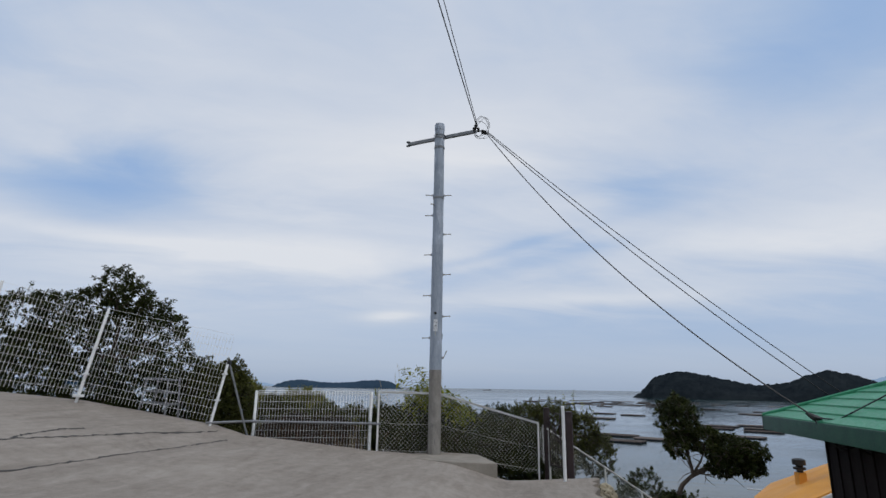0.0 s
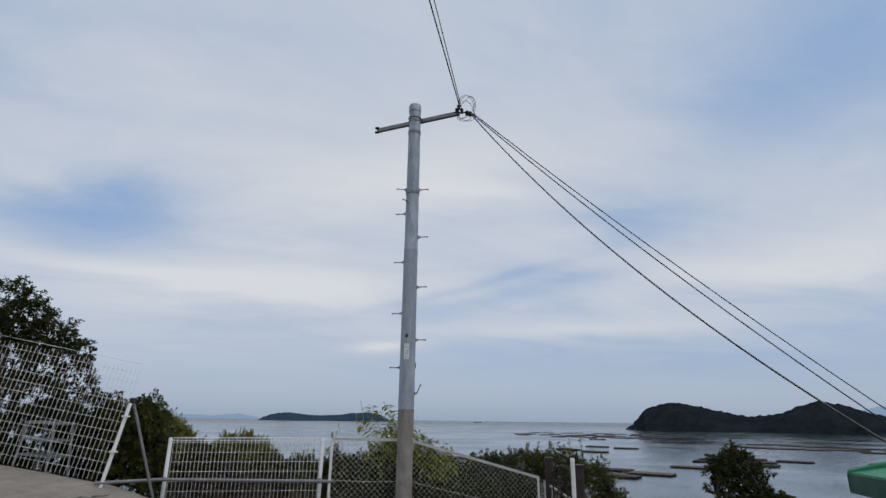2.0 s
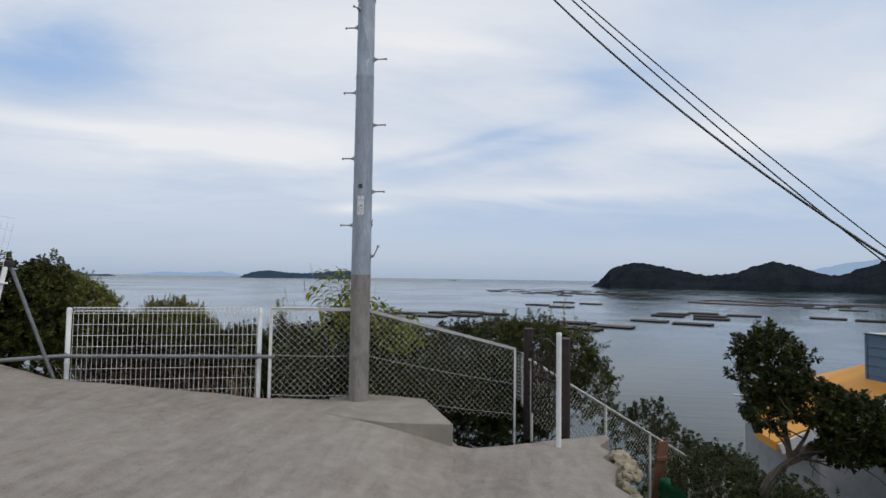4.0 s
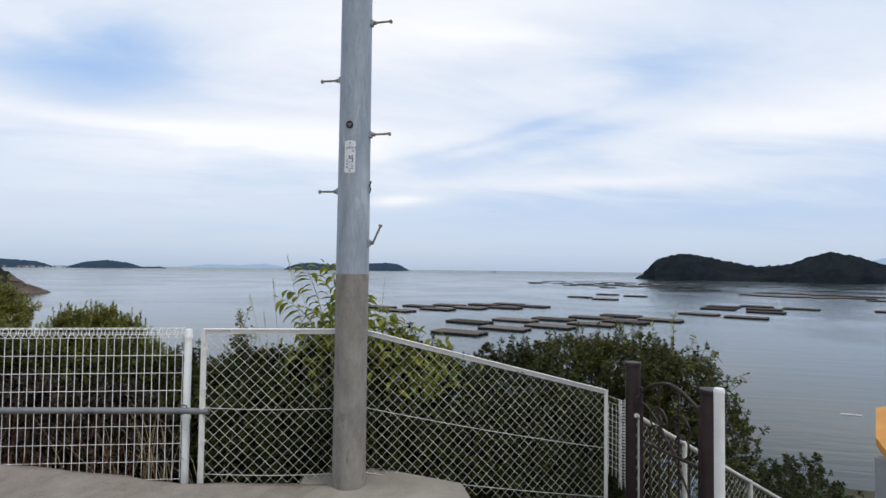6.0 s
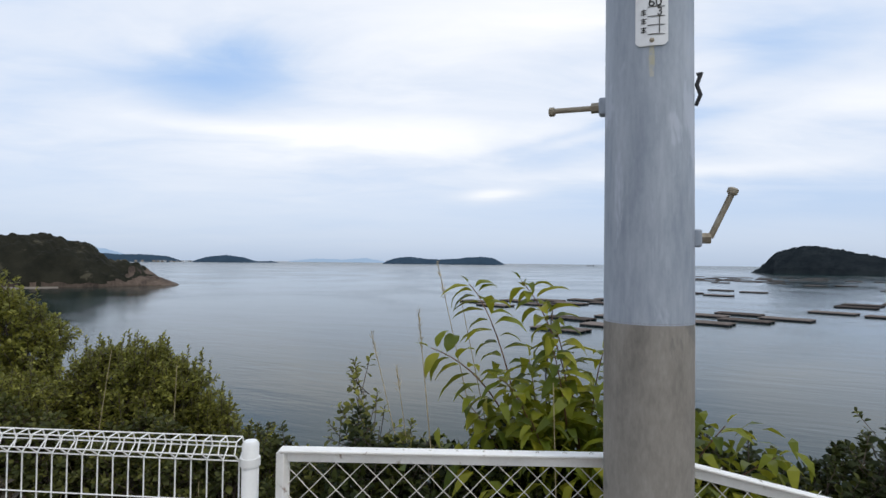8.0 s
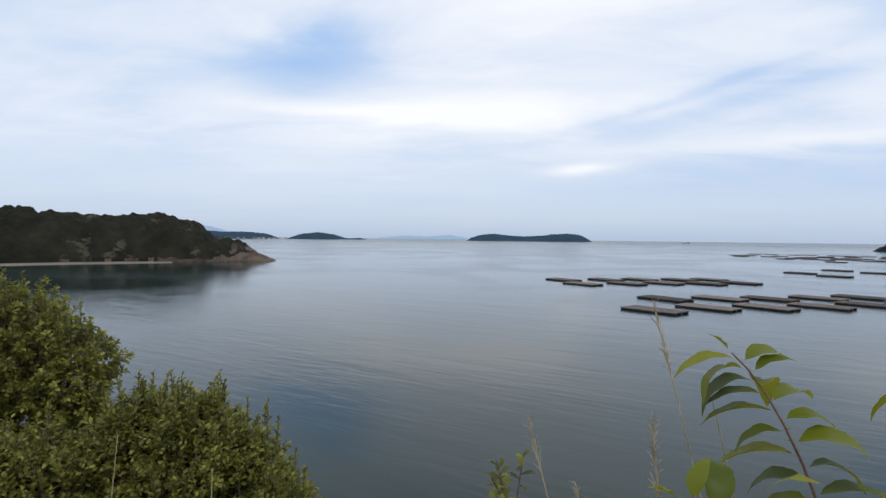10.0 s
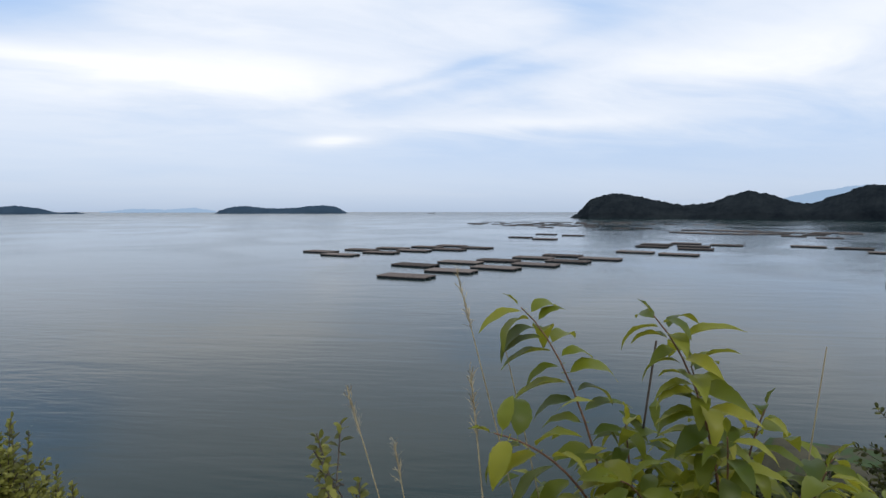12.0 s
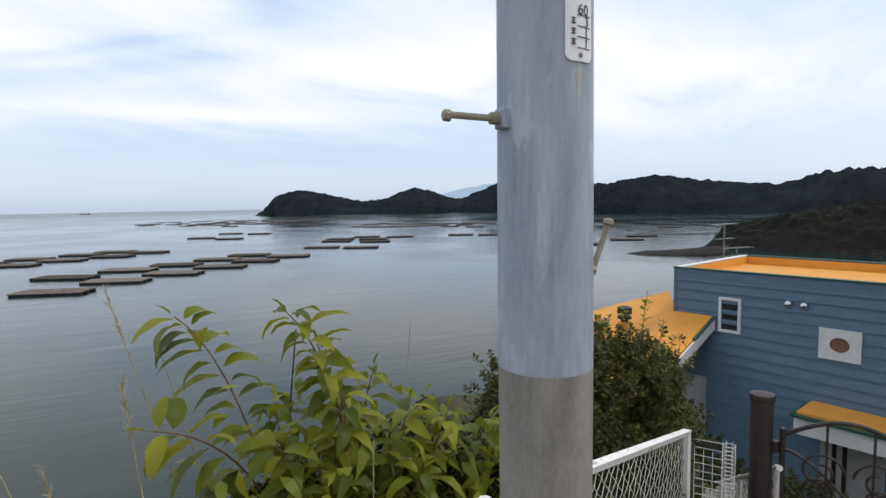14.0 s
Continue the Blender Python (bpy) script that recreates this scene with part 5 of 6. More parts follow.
def antenna():
    for x, y, top, arms in ((18.40, 13.03, 1.20, ((1.12, 0.42), (0.55, 0.30))), (18.70, 12.70, 0.25, ((0.20, 0.5),))):
        q = Vector((x, y, 0))
        a = thing("roof_antenna", (q.x, q.y, -3.0), "thin grey television antenna mast behind the blue house", "antenna", "antennas")
        part("mast", bm_mesh("mast", tube([(q.x, q.y, -6.5), (q.x, q.y, top)], 0.03, 8), GALV, True), a)
        for z, w in arms:
            part("boom", bm_mesh("boom", tube([(q.x - w, q.y + w * 0.4, z), (q.x + w, q.y - w * 0.4, z + 0.03)], 0.018, 6), GALV), a)
            for k in range(7):
                f = -1 + k / 3
                c = Vector((q.x + w * f, q.y - w * 0.4 * f, z + 0.015 + 0.015 * f))
                part("element", bm_mesh("element", tube([c - Vector((0.08, 0.2, 0)), c + Vector((0.08, 0.2, 0))], 0.008, 5), GALV), a)


antenna()


# ---- plants ----
def shoots(blobs, count, rng, stick=0.12, per=11, leaf=0.05, wide=0.5, span=0.10, upward=0.45):
    """Leafy shoots over lumpy masses of (x, y, z, rx, ry, rz): returns leaf arrays and twig ends."""
    B = np.array(blobs, float)
    weight = B[:, 3] * B[:, 4] + B[:, 3] * B[:, 5]
    pick = rng.choice(len(B), count, p=weight / weight.sum())
    d = unit(rng.normal(size=(count, 3)) + np.array((0, 0, 0.25)))
    depth = rng.uniform(0.55, 1.0, count) ** 0.6
    lump = np.array([1 + 0.28 * noise.noise(Vector(q) * 2.3 + Vector((float(k), 0, 0))) for q, k in zip(d, pick)])
    far = np.where(rng.random(count) < 0.10, rng.uniform(1.05, 1.05 + stick * 2, count), 1.0)
    at = B[pick, :3] + d * B[pick, 3:6] * (depth * lump * far)[:, None]
    axis = unit(d * 0.6 + np.array((0, 0, upward)) + rng.normal(0, 0.3, (count, 3)))
    u = unit(np.cross(axis, rng.normal(size=(count, 3))))
    w = np.cross(axis, u)
    k = np.arange(per)
    turn = k * 2.4 + rng.uniform(0, 6, count)[:, None]
    h = (k / per) ** 0.8
    size = rng.uniform(0.7, 1.15, (count, 1))
    root = at[:, None] + axis[:, None] * (h[None, :] * span * size)[:, :, None]
    radial = u[:, None] * np.cos(turn)[:, :, None] + w[:, None] * np.sin(turn)[:, :, None]
    way = radial + axis[:, None] * (0.25 + 0.9 * h)[None, :, None]
    n = count * per
    length = (leaf * size * (1.05 - 0.35 * h)[None, :]).reshape(-1) * rng.uniform(0.8, 1.2, n)
    v, t = leaves(root.reshape(-1, 3), way.reshape(-1, 3), length, length * wide, rng)
    twigs = [(a - x * 0.10, a + x * span * 0.9) for a, x in zip(at, axis)]
    return v, t, twigs


def limb(parent, pts, r0, r1, mat, name="branch"):
    n = len(pts)
    return part(name, bm_mesh(name, tube(pts, [r0 + (r1 - r0) * k / (n - 1) for k in range(n)], 7), mat, True), parent)


def wavy(a, b, rng, bend=0.08, n=6):
    a, b = np.asarray(a, float), np.asarray(b, float)
    L = np.linalg.norm(b - a)
    off = rng.normal(0, bend * L, 3)
    return [tuple(a + (b - a) * k / n + off * math.sin(math.pi * k / n) + rng.normal(0, 0.012 * L, 3) * (0 < k < n)) for k in range(n + 1)]


def shrub(label, foot, blobs, count, mat, seed, leaf=0.048, per=15, span=0.085, wide=0.52, stick=0.10, name="shrub", stems=7, stem_r=0.016, sprigs=0):
    rng = np.random.default_rng(seed)
    ob = thing(name, foot, label, name)
    v, t, twigs = shoots(blobs, int(count * 1.5), rng, stick, per, leaf, wide, span)
    for k in range(sprigs):
        b = np.array(blobs[k % len(blobs)])
        w = rng.uniform(-0.75, 0.75, 2)
        a = b[:3] + b[3:] * np.array((w[0], w[1], math.sqrt(max(0.1, 1 - w @ w))))
        h = rng.uniform(0.08, 0.22)
        m = 20
        f = np.linspace(0, 1, m)
        lean = rng.normal(0, 0.12, 2)
        at = a + np.stack([lean[0] * f * h, lean[1] * f * h, f * h], 1)
        ang = np.arange(m) * 2.4
        way = np.stack([np.cos(ang), np.sin(ang), 0.3 + 1.4 * f], 1)
        ln = leaf * rng.uniform(0.8, 1.2, m) * (1.1 - 0.4 * f)
        v2, t2 = leaves(at, way, ln, ln * wide, rng)
        t = np.concatenate([t, t2 + len(v)])
        v = np.concatenate([v, v2])
        twigs.append((a - np.array((0, 0, 0.1)), a + np.array((lean[0] * h, lean[1] * h, h))))
    crown = part("foliage", tri_mesh("foliage", v, t, mat), ob)
    part("brushwood", tri_mesh("brushwood", *rods(twigs, 0.0025, 4), BARK), ob)["kind"] = "stuff"
    crown["kind"] = "stuff"
    for k in range(stems):
        b = blobs[k % len(blobs)]
        tip = np.array(b[:3]) + rng.normal(0, 0.35, 3) * np.array(b[3:])
        limb(ob, wavy(np.array(foot) + rng.normal(0, 0.05, 3) * (1, 1, 0), tip, rng), stem_r, stem_r * 0.35, BARK, "stem")
    return ob


def bushes():
    shrub("tall dark evergreen shrub with glossy oval leaves behind the mesh fence", (-4.6, 1.1, -0.5), ((-4.86, 1.10, 1.06, 0.32, 0.34, 0.34), (-4.60, 1.05, 0.98, 0.17, 0.2, 0.16), (-5.25, 1.00, 1.20, 0.42, 0.40, 0.38), (-5.05, 1.05, 0.55, 0.50, 0.40, 0.45), (-4.45, 1.05, 0.35, 0.30, 0.30, 0.30), (-5.6, 0.8, 1.10, 0.5, 0.4, 0.5)), 1500, SHRUB, 21, 0.044, sprigs=90)
    shrub("bushy evergreen shrub with pale green upright tips behind the mesh fence", (-3.3, 1.0, -0.5), ((-3.62, 0.98, 0.88, 0.20, 0.24, 0.24), (-3.28, 1.02, 0.92, 0.17, 0.22, 0.22), (-2.98, 1.05, 0.80, 0.17, 0.22, 0.22), (-2.76, 1.08, 0.58, 0.15, 0.2, 0.24), (-3.85, 0.95, 0.58, 0.24, 0.28, 0.34), (-3.25, 0.98, 0.52, 0.50, 0.32, 0.40), (-2.60, 1.05, 0.32, 0.24, 0.24, 0.32), (-3.9, 0.5, 0.5, 0.4, 0.3, 0.5)), 2300, SHRUB, 22, 0.036, 16, 0.095, sprigs=230)
    shrub("low leafy undergrowth close behind the mesh fence", (-3.0, 0.3, -0.4), ((-3.2, 0.15, 0.60, 0.40, 0.22, 0.34), (-2.5, 0.35, 0.58, 0.42, 0.22, 0.34), (-1.9, 0.50, 0.50, 0.38, 0.22, 0.36), (-3.6, 0.05, 0.75, 0.30, 0.22, 0.32)), 900, SHRUBMID, 32, 0.045)
    shrub("evergreen shrub low on the slope", (-2.2, 1.0, -1.0), ((-2.15, 1.05, 0.22, 0.38, 0.35, 0.40), (-2.7, 1.25, 0.10, 0.5, 0.4, 0.45), (-3.4, 1.3, 0.25, 0.5, 0.4, 0.5), (-1.75, 0.70, 0.25, 0.35, 0.3, 0.45), (-1.25, 1.05, 0.50, 0.25, 0.2, 0.30)), 1100, SHRUB, 23)
    shrub("low dark scrub behind the wire fences", (-1.2, 0.8, -0.8), ((-1.3, 0.70, 0.32, 0.55, 0.30, 0.55), (-0.6, 0.85, 0.38, 0.5, 0.30, 0.58), (0.1, 1.1, 0.42, 0.5, 0.32, 0.58), (-1.9, 0.35, -0.1, 0.5, 0.25, 0.45), (-0.2, 0.6, 0.2, 0.5, 0.25, 0.5), (-1.0, 0.45, 0.15, 0.5, 0.2, 0.5)), 2300, SHRUBSHADE, 24, 0.06, 11)
    shrub("tangled dark shrub behind the chain link fence", (0.9, 1.8, -1.0), ((0.55, 1.35, 0.30, 0.5, 0.35, 0.5), (1.15, 1.65, 0.38, 0.55, 0.40, 0.5), (1.6, 1.65, -0.1, 0.5, 0.4, 0.6), (0.5, 1.1, -0.3, 0.6, 0.3, 0.5), (1.3, 1.35, -0.5, 0.7, 0.35, 0.5), (2.0, 1.6, -0.5, 0.6, 0.35, 0.5), (1.1, 1.15, 0.0, 0.5, 0.25, 0.5), (1.7, 1.45, 0.0, 0.45, 0.25, 0.45)), 3000, SHRUBSHADE, 25, 0.06, 11, sprigs=12)
    shrub("large rounded evergreen bush beside the gate", (2.4, 2.4, -1.4), ((1.75, 2.25, 0.50, 0.55, 0.5, 0.42), (2.35, 2.35, 0.48, 0.6, 0.55, 0.46), (2.9, 2.55, 0.25, 0.5, 0.5, 0.5), (3.3, 2.75, -0.25, 0.42, 0.45, 0.55), (2.3, 2.0, -0.2, 0.6, 0.5, 0.6)), 2300, SHRUBMID, 26, 0.050, 11, stick=0.2, sprigs=50)
    shrub("dark bush beside the leaning fence post", (-4.6, 0.5, -0.5), ((-4.55, -0.20, 1.35, 0.36, 0.32, 0.42), (-4.25, -0.25, 0.90, 0.34, 0.3, 0.5), (-5.0, -0.35, 1.15, 0.4, 0.32, 0.55), (-4.6, -0.3, 0.4, 0.7, 0.3, 0.6)), 1300, SHRUBMID, 27, 0.06, sprigs=20)
    shrub("scrubby bush on the bank below the steps", (4.9, 1.2, -2.8), ((4.9, 1.0, -1.15, 0.45, 0.5, 0.5), (4.4, 3.2, -1.0, 0.45, 0.4, 0.5), (5.6, 0.4, -1.6, 0.6, 0.6, 0.6), (5.2, 2.2, -1.7, 0.8, 0.8, 0.6)), 900, SHRUBSHADE, 28, 0.05)
    shrub("rounded dark bush below the road edge", (4.9, -2.6, -2.6), ((4.95, -2.45, -0.62, 0.42, 0.42, 0.40), (5.4, -2.6, -1.0, 0.45, 0.45, 0.5), (4.4, -1.2, -1.5, 0.6, 0.7, 0.6)), 700, SHRUBSHADE, 29, 0.05)
    shrub("scrub on the slope above the orange roof", (5.6, 5.6, -4.0), ((5.2, 5.4, -2.3, 0.9, 0.9, 0.8), (6.4, 6.4, -3.0, 1.0, 1.0, 0.9), (4.4, 4.6, -1.6, 0.7, 0.7, 0.6), (7.4, 5.2, -3.4, 1.2, 1.2, 1.0)), 1000, SHRUBSHADE, 30, 0.075)
    shrub("dark scrub below the tree behind the tall fence", (-5.8, 0.0, -0.3), ((-5.9, 0.0, 0.95, 0.6, 0.4, 0.6), (-6.8, -0.2, 1.1, 0.7, 0.4, 0.6), (-7.9, -0.6, 1.3, 0.7, 0.4, 0.6), (-9.0, -1.0, 1.6, 0.8, 0.4, 0.9), (-5.4, -0.2, 0.6, 0.6, 0.35, 0.6), (-7.3, -0.4, 0.5, 1.0, 0.35, 0.5)), 2000, SHRUBSHADE, 31, 0.075)
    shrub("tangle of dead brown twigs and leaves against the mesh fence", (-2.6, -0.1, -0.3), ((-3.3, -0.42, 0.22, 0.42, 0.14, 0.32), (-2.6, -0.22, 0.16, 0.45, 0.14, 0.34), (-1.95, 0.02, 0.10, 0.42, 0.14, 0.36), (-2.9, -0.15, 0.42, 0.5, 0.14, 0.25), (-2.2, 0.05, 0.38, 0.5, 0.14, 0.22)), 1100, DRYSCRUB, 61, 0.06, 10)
    shrub("dark tangled undergrowth at the foot of the chain link fence", (-0.4, 0.5, -0.5), ((-1.0, 0.12, 0.05, 0.42, 0.14, 0.40), (-0.4, 0.36, 0.05, 0.42, 0.14, 0.42), (0.25, 0.62, 0.0, 0.40, 0.14, 0.45), (0.8, 0.90, -0.1, 0.42, 0.14, 0.45), (-1.35, 0.15, 0.25, 0.35, 0.14, 0.3)), 1100, SHRUBSHADE, 62, 0.06, 10)
    for foot, tip, seed in (((2.75, 2.3, 0.4), (2.85, 2.3, 1.30), 1), ((2.6, 2.3, 0.4), (2.62, 2.35, 1.18), 2), ((2.9, 2.35, 0.3), (3.30, 2.35, 0.86), 3), ((3.0, 2.4, 0.2), (3.62, 2.4, 0.62), 4), ((2.85, 2.3, 0.3), (3.05, 2.3, 1.02), 5), ((2.35, 2.3, 0.5), (2.30, 2.3, 1.12), 6)):
        rng = np.random.default_rng(seed)
        sp = thing("young_shoot", foot, "thin pale green shoot rising out of the bush", "shoot", "shoots above the bush")
        pts = wavy(foot, tip, rng, 0.05)
        limb(sp, pts, 0.005, 0.002, TWIG, "stem")
        f = np.sort(rng.uniform(0.25, 1.0, 34))
        at = np.array([np.array(pts[0]) * (1 - q) + np.array(pts[-1]) * q for q in f])
        ang = np.arange(34) * 2.4
        way = np.stack([np.cos(ang), np.sin(ang), np.full(34, 0.5)], 1)
        v, t = leaves(at, way, rng.uniform(0.045, 0.075, 34), rng.uniform(0.018, 0.03, 34), rng)
        part("foliage", tri_mesh("foliage", v, t, CHERRY), sp)


bushes()


def tree(label, trunk, limbs_, blobs, count, mat, seed, leaf=0.06, per=10, r=0.07, span=0.17):
    rng = np.random.default_rng(seed)
    ob = thing("tree", trunk[0], label, "tree")
    n = len(trunk)
    limb(ob, trunk, r, r * 0.5, BARK, "trunk")
    for k, (i, tip) in enumerate(limbs_):
        pts = wavy(trunk[i], tip, rng, 0.10, 7)
        limb(ob, pts, r * 0.42, r * 0.12, BARK, "limb")
        for j in range(3):
            q = np.array(pts[3 + j])
            limb(ob, wavy(q, q + rng.normal(0, 0.28, 3) + (0, 0, 0.12), rng, 0.1, 4), r * 0.16, r * 0.05, BARK, "branch")
    v, t, twigs = shoots(blobs, int(count * 1.25), rng, 0.18, per + 2, leaf, 0.55, span * 0.7, 0.4)
    part("crown", tri_mesh("crown", v, t, mat), ob)["kind"] = "stuff"
    part("brushwood", tri_mesh("brushwood", *rods(twigs, 0.003, 4), BARK), ob)["kind"] = "stuff"


def trees():
    tops = ((-7.45, -0.55, 3.45, 0.45, 0.4, 0.42), (-7.05, -0.5, 3.10, 0.42, 0.4, 0.38), (-7.95, -0.6, 3.05, 0.40, 0.4, 0.34), (-6.55, -0.45, 2.78, 0.42, 0.4, 0.34), (-8.65, -0.9, 2.95, 0.42, 0.4, 0.30),
            (-6.15, -0.42, 2.45, 0.42, 0.35, 0.36), (-7.3, -0.5, 2.45, 0.6, 0.5, 0.36), (-8.2, -0.7, 2.30, 0.6, 0.5, 0.40), (-6.8, -0.4, 1.75, 0.7, 0.5, 0.40), (-9.2, -1.2, 2.75, 0.55, 0.5, 0.5), (-5.72, -0.55, 2.05, 0.26, 0.22, 0.42), (-5.35, -0.5, 1.5, 0.35, 0.3, 0.4), (-8.9, -1.0, 1.9, 0.7, 0.5, 0.5))
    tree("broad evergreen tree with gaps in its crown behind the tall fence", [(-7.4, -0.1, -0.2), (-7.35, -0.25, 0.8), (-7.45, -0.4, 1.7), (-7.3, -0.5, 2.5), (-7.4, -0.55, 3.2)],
         [(1, b[:3]) if b[2] < 2 else (2, b[:3]) if b[2] < 3 else (3, b[:3]) for b in tops], tops, 1750, SHRUBSHADE, 41, 0.080, 9, 0.075, 0.18)
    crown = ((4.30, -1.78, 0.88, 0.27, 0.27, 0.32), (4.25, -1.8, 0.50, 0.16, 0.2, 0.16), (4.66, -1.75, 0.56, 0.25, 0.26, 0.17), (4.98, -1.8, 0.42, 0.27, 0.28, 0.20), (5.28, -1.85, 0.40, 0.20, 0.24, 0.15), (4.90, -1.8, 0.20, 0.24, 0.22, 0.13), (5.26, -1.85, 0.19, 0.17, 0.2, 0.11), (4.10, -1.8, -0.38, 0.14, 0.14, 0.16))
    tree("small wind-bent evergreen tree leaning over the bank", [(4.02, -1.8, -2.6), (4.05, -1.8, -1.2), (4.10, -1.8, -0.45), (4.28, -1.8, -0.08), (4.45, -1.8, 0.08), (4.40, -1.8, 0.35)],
         [(5, crown[0][:3]), (4, crown[2][:3]), (4, crown[3][:3]), (4, crown[4][:3]), (4, crown[5][:3]), (3, (4.75, -1.85, 0.05)), (2, crown[7][:3])], crown, 1350, SHRUBSHADE, 42, 0.05, 10, 0.05, 0.10)


trees()


def leaf_mesh(name, length, width, droop, fold, seed):
    """One broad pointed leaf with a folded midrib, an arching blade and a finely toothed edge."""
    rng = random.Random(seed)
    n = 14
    verts, faces = [], []
    x = z = 0.0
    for k in range(n + 1):
        f = k / n
        w = width * 0.5 * (math.sin(math.pi * f ** 0.80) ** 0.85 * (1 - 0.25 * f) * 1.12 if 0 < k < n else 0.02) * (0.96 if k % 2 else 1.03)
        lift = fold * w + 0.0015 * math.sin(k * 1.1 + seed)
        verts += [(x, -w, z + lift), (x, 0, z), (x, w, z + lift)]
        bend = 0.20 - droop * 1.9 * f
        x, z = x + length / n * math.cos(bend), z + length / n * math.sin(bend)
    for k in range(n):
        a = 3 * k
        faces += [(a, a + 3, a + 4, a + 1), (a + 1, a + 4, a + 5, a + 2)]
    verts += [(-0.016, -0.0012, 0.004), (-0.016, 0.0012, 0.004)]
    faces.append((len(verts) - 2, 0, 2, len(verts) - 1))
    return data_mesh(name, verts, faces, CHERRY, True)


def sapling():
    rng = np.random.default_rng(77)
    kinds = [leaf_mesh("leaf", L, W, d, fo, i) for i, (L, W, d, fo) in enumerate(((0.112, 0.040, 0.55, 0.40), (0.104, 0.042, 0.75, 0.35), (0.122, 0.044, 0.50, 0.4), (0.090, 0.034, 0.65, 0.45), (0.115, 0.043, 0.95, 0.3), (0.055, 0.020, 0.3, 0.6)))]
    ob = thing("cherry_sapling", (-0.35, 0.95, -0.5), "young cherry-like sapling with drooping pointed green leaves", "sapling")
    # foot, two bends, tip, leaves, where the leaves begin, flat spray or all round
    stems = (((-0.45, 0.95, -0.4), (-0.52, 0.94, 0.9), (-0.72, 0.92, 1.56), (-0.915, 1.00, 1.705), 21, 0.56, True),
             ((-0.35, 0.90, -0.4), (-0.22, 0.85, 0.9), (-0.36, 0.76, 1.52), (-0.565, 0.735, 1.735), 34, 0.48, False),
             ((-0.30, 0.92, -0.4), (-0.30, 0.90, 0.8), (-0.28, 0.87, 1.22), (-0.205, 0.86, 1.440), 18, 0.60, False),
             ((-0.45, 0.92, 0.3), (-0.58, 0.90, 1.10), (-0.80, 0.78, 1.33), (-1.00, 0.69, 1.405), 16, 0.40, True),
             ((-0.32, 0.90, 0.1), (-0.26, 0.84, 0.9), (-0.34, 0.80, 1.30), (-0.44, 0.80, 1.58), 26, 0.45, False),
             ((-0.35, 0.90, 0.2), (-0.48, 0.82, 1.0), (-0.56, 0.72, 1.25), (-0.66, 0.66, 1.30), 16, 0.40, False),
             ((-0.30, 0.92, 0.2), (-0.34, 0.80, 0.9), (-0.36, 0.70, 1.25), (-0.40, 0.64, 1.44), 20, 0.45, False),
             ((-0.30, 0.92, 0.1), (-0.20, 0.80, 0.9), (-0.16, 0.74, 1.15), (-0.12, 0.70, 1.33), 20, 0.45, False),
             ((-0.25, 0.95, 0.1), (-0.05, 0.82, 0.9), (0.02, 0.76, 1.12), (0.06, 0.72, 1.27), 20, 0.45, False),
             ((-0.25, 0.95, 0.1), (0.05, 0.85, 0.8), (0.18, 0.80, 1.02), (0.28, 0.78, 1.16), 20, 0.45, False),
             ((-0.30, 1.00, 0.1), (0.10, 0.95, 0.7), (0.34, 0.92, 0.92), (0.48, 0.90, 1.02), 18, 0.45, False),
             ((-0.45, 0.95, 0.1), (-0.62, 0.86, 0.8), (-0.74, 0.80, 1.05), (-0.84, 0.76, 1.14), 18, 0.45, False),
             ((-0.35, 0.95, 0.1), (-0.40, 0.72, 0.8), (-0.44, 0.62, 1.05), (-0.48, 0.56, 1.15), 18, 0.45, False),
             ((-0.35, 0.95, 0.1), (-0.20, 0.72, 0.8), (-0.15, 0.62, 1.02), (-0.12, 0.56, 1.14), 18, 0.45, False),
             ((-0.35, 1.00, 0.1), (-0.10, 1.05, 0.9), (-0.02, 1.02, 1.12), (0.08, 1.00, 1.24), 18, 0.45, False),
             ((-0.40, 1.00, 0.1), (-0.52, 1.00, 0.9), (-0.56, 0.98, 1.18), (-0.58, 0.96, 1.34), 18, 0.45, False))
    for a, b, c, d, count, begin, flat in stems:
        P = [np.array(q, float) for q in (a, b, c, d)]
        at = lambda f: P[0] * (1 - f) ** 3 + 3 * P[1] * f * (1 - f) ** 2 + 3 * P[2] * f * f * (1 - f) + P[3] * f ** 3
        st = limb(ob, [tuple(at(k / 14)) for k in range(15)], 0.0065, 0.0020, TWIG, "stem")
        for k in range(count):
            f = begin + (1 - begin) * (k / (count - 1)) ** 0.9
            q, ax = at(f), unit(at(min(f + 0.02, 1.0)) - at(max(f - 0.02, 0)))
            side = unit(np.cross(ax, (0.3, -1.0, 0.1)))
            turn = (k % 2) * math.pi + rng.normal(0, 0.30) if flat else k * 2.4 + rng.normal(0, 0.3)
            out = side * math.cos(turn) + np.cross(ax, side) * math.sin(turn)
            out[2] *= 0.5
            way = Vector(unit(out + ax * 0.25 + np.array((0, 0, rng.uniform(-0.25, 0.0)))))
            if k == count - 1:
                way = Vector(ax)
            up = Vector((0, 0, 1))
            y = up.cross(way).normalized()
            m = Matrix((way, y, way.cross(y))).transposed().to_4x4()
            kind = kinds[5] if k > count - 2 else kinds[int(rng.integers(0, 5))]
            lf = new("leaf", kind)
            lf.parent = st
            sc = (1.18 if flat else 1.0) * rng.uniform(1.10, 1.45) * (0.85 if k > count - 4 else 1.0)
            lf.matrix_basis = Matrix.Translation(Vector(q) + way * 0.014) @ m @ Matrix.Rotation(rng.normal(0, 0.25), 4, "X") @ Matrix.Diagonal((sc, sc, sc, 1))
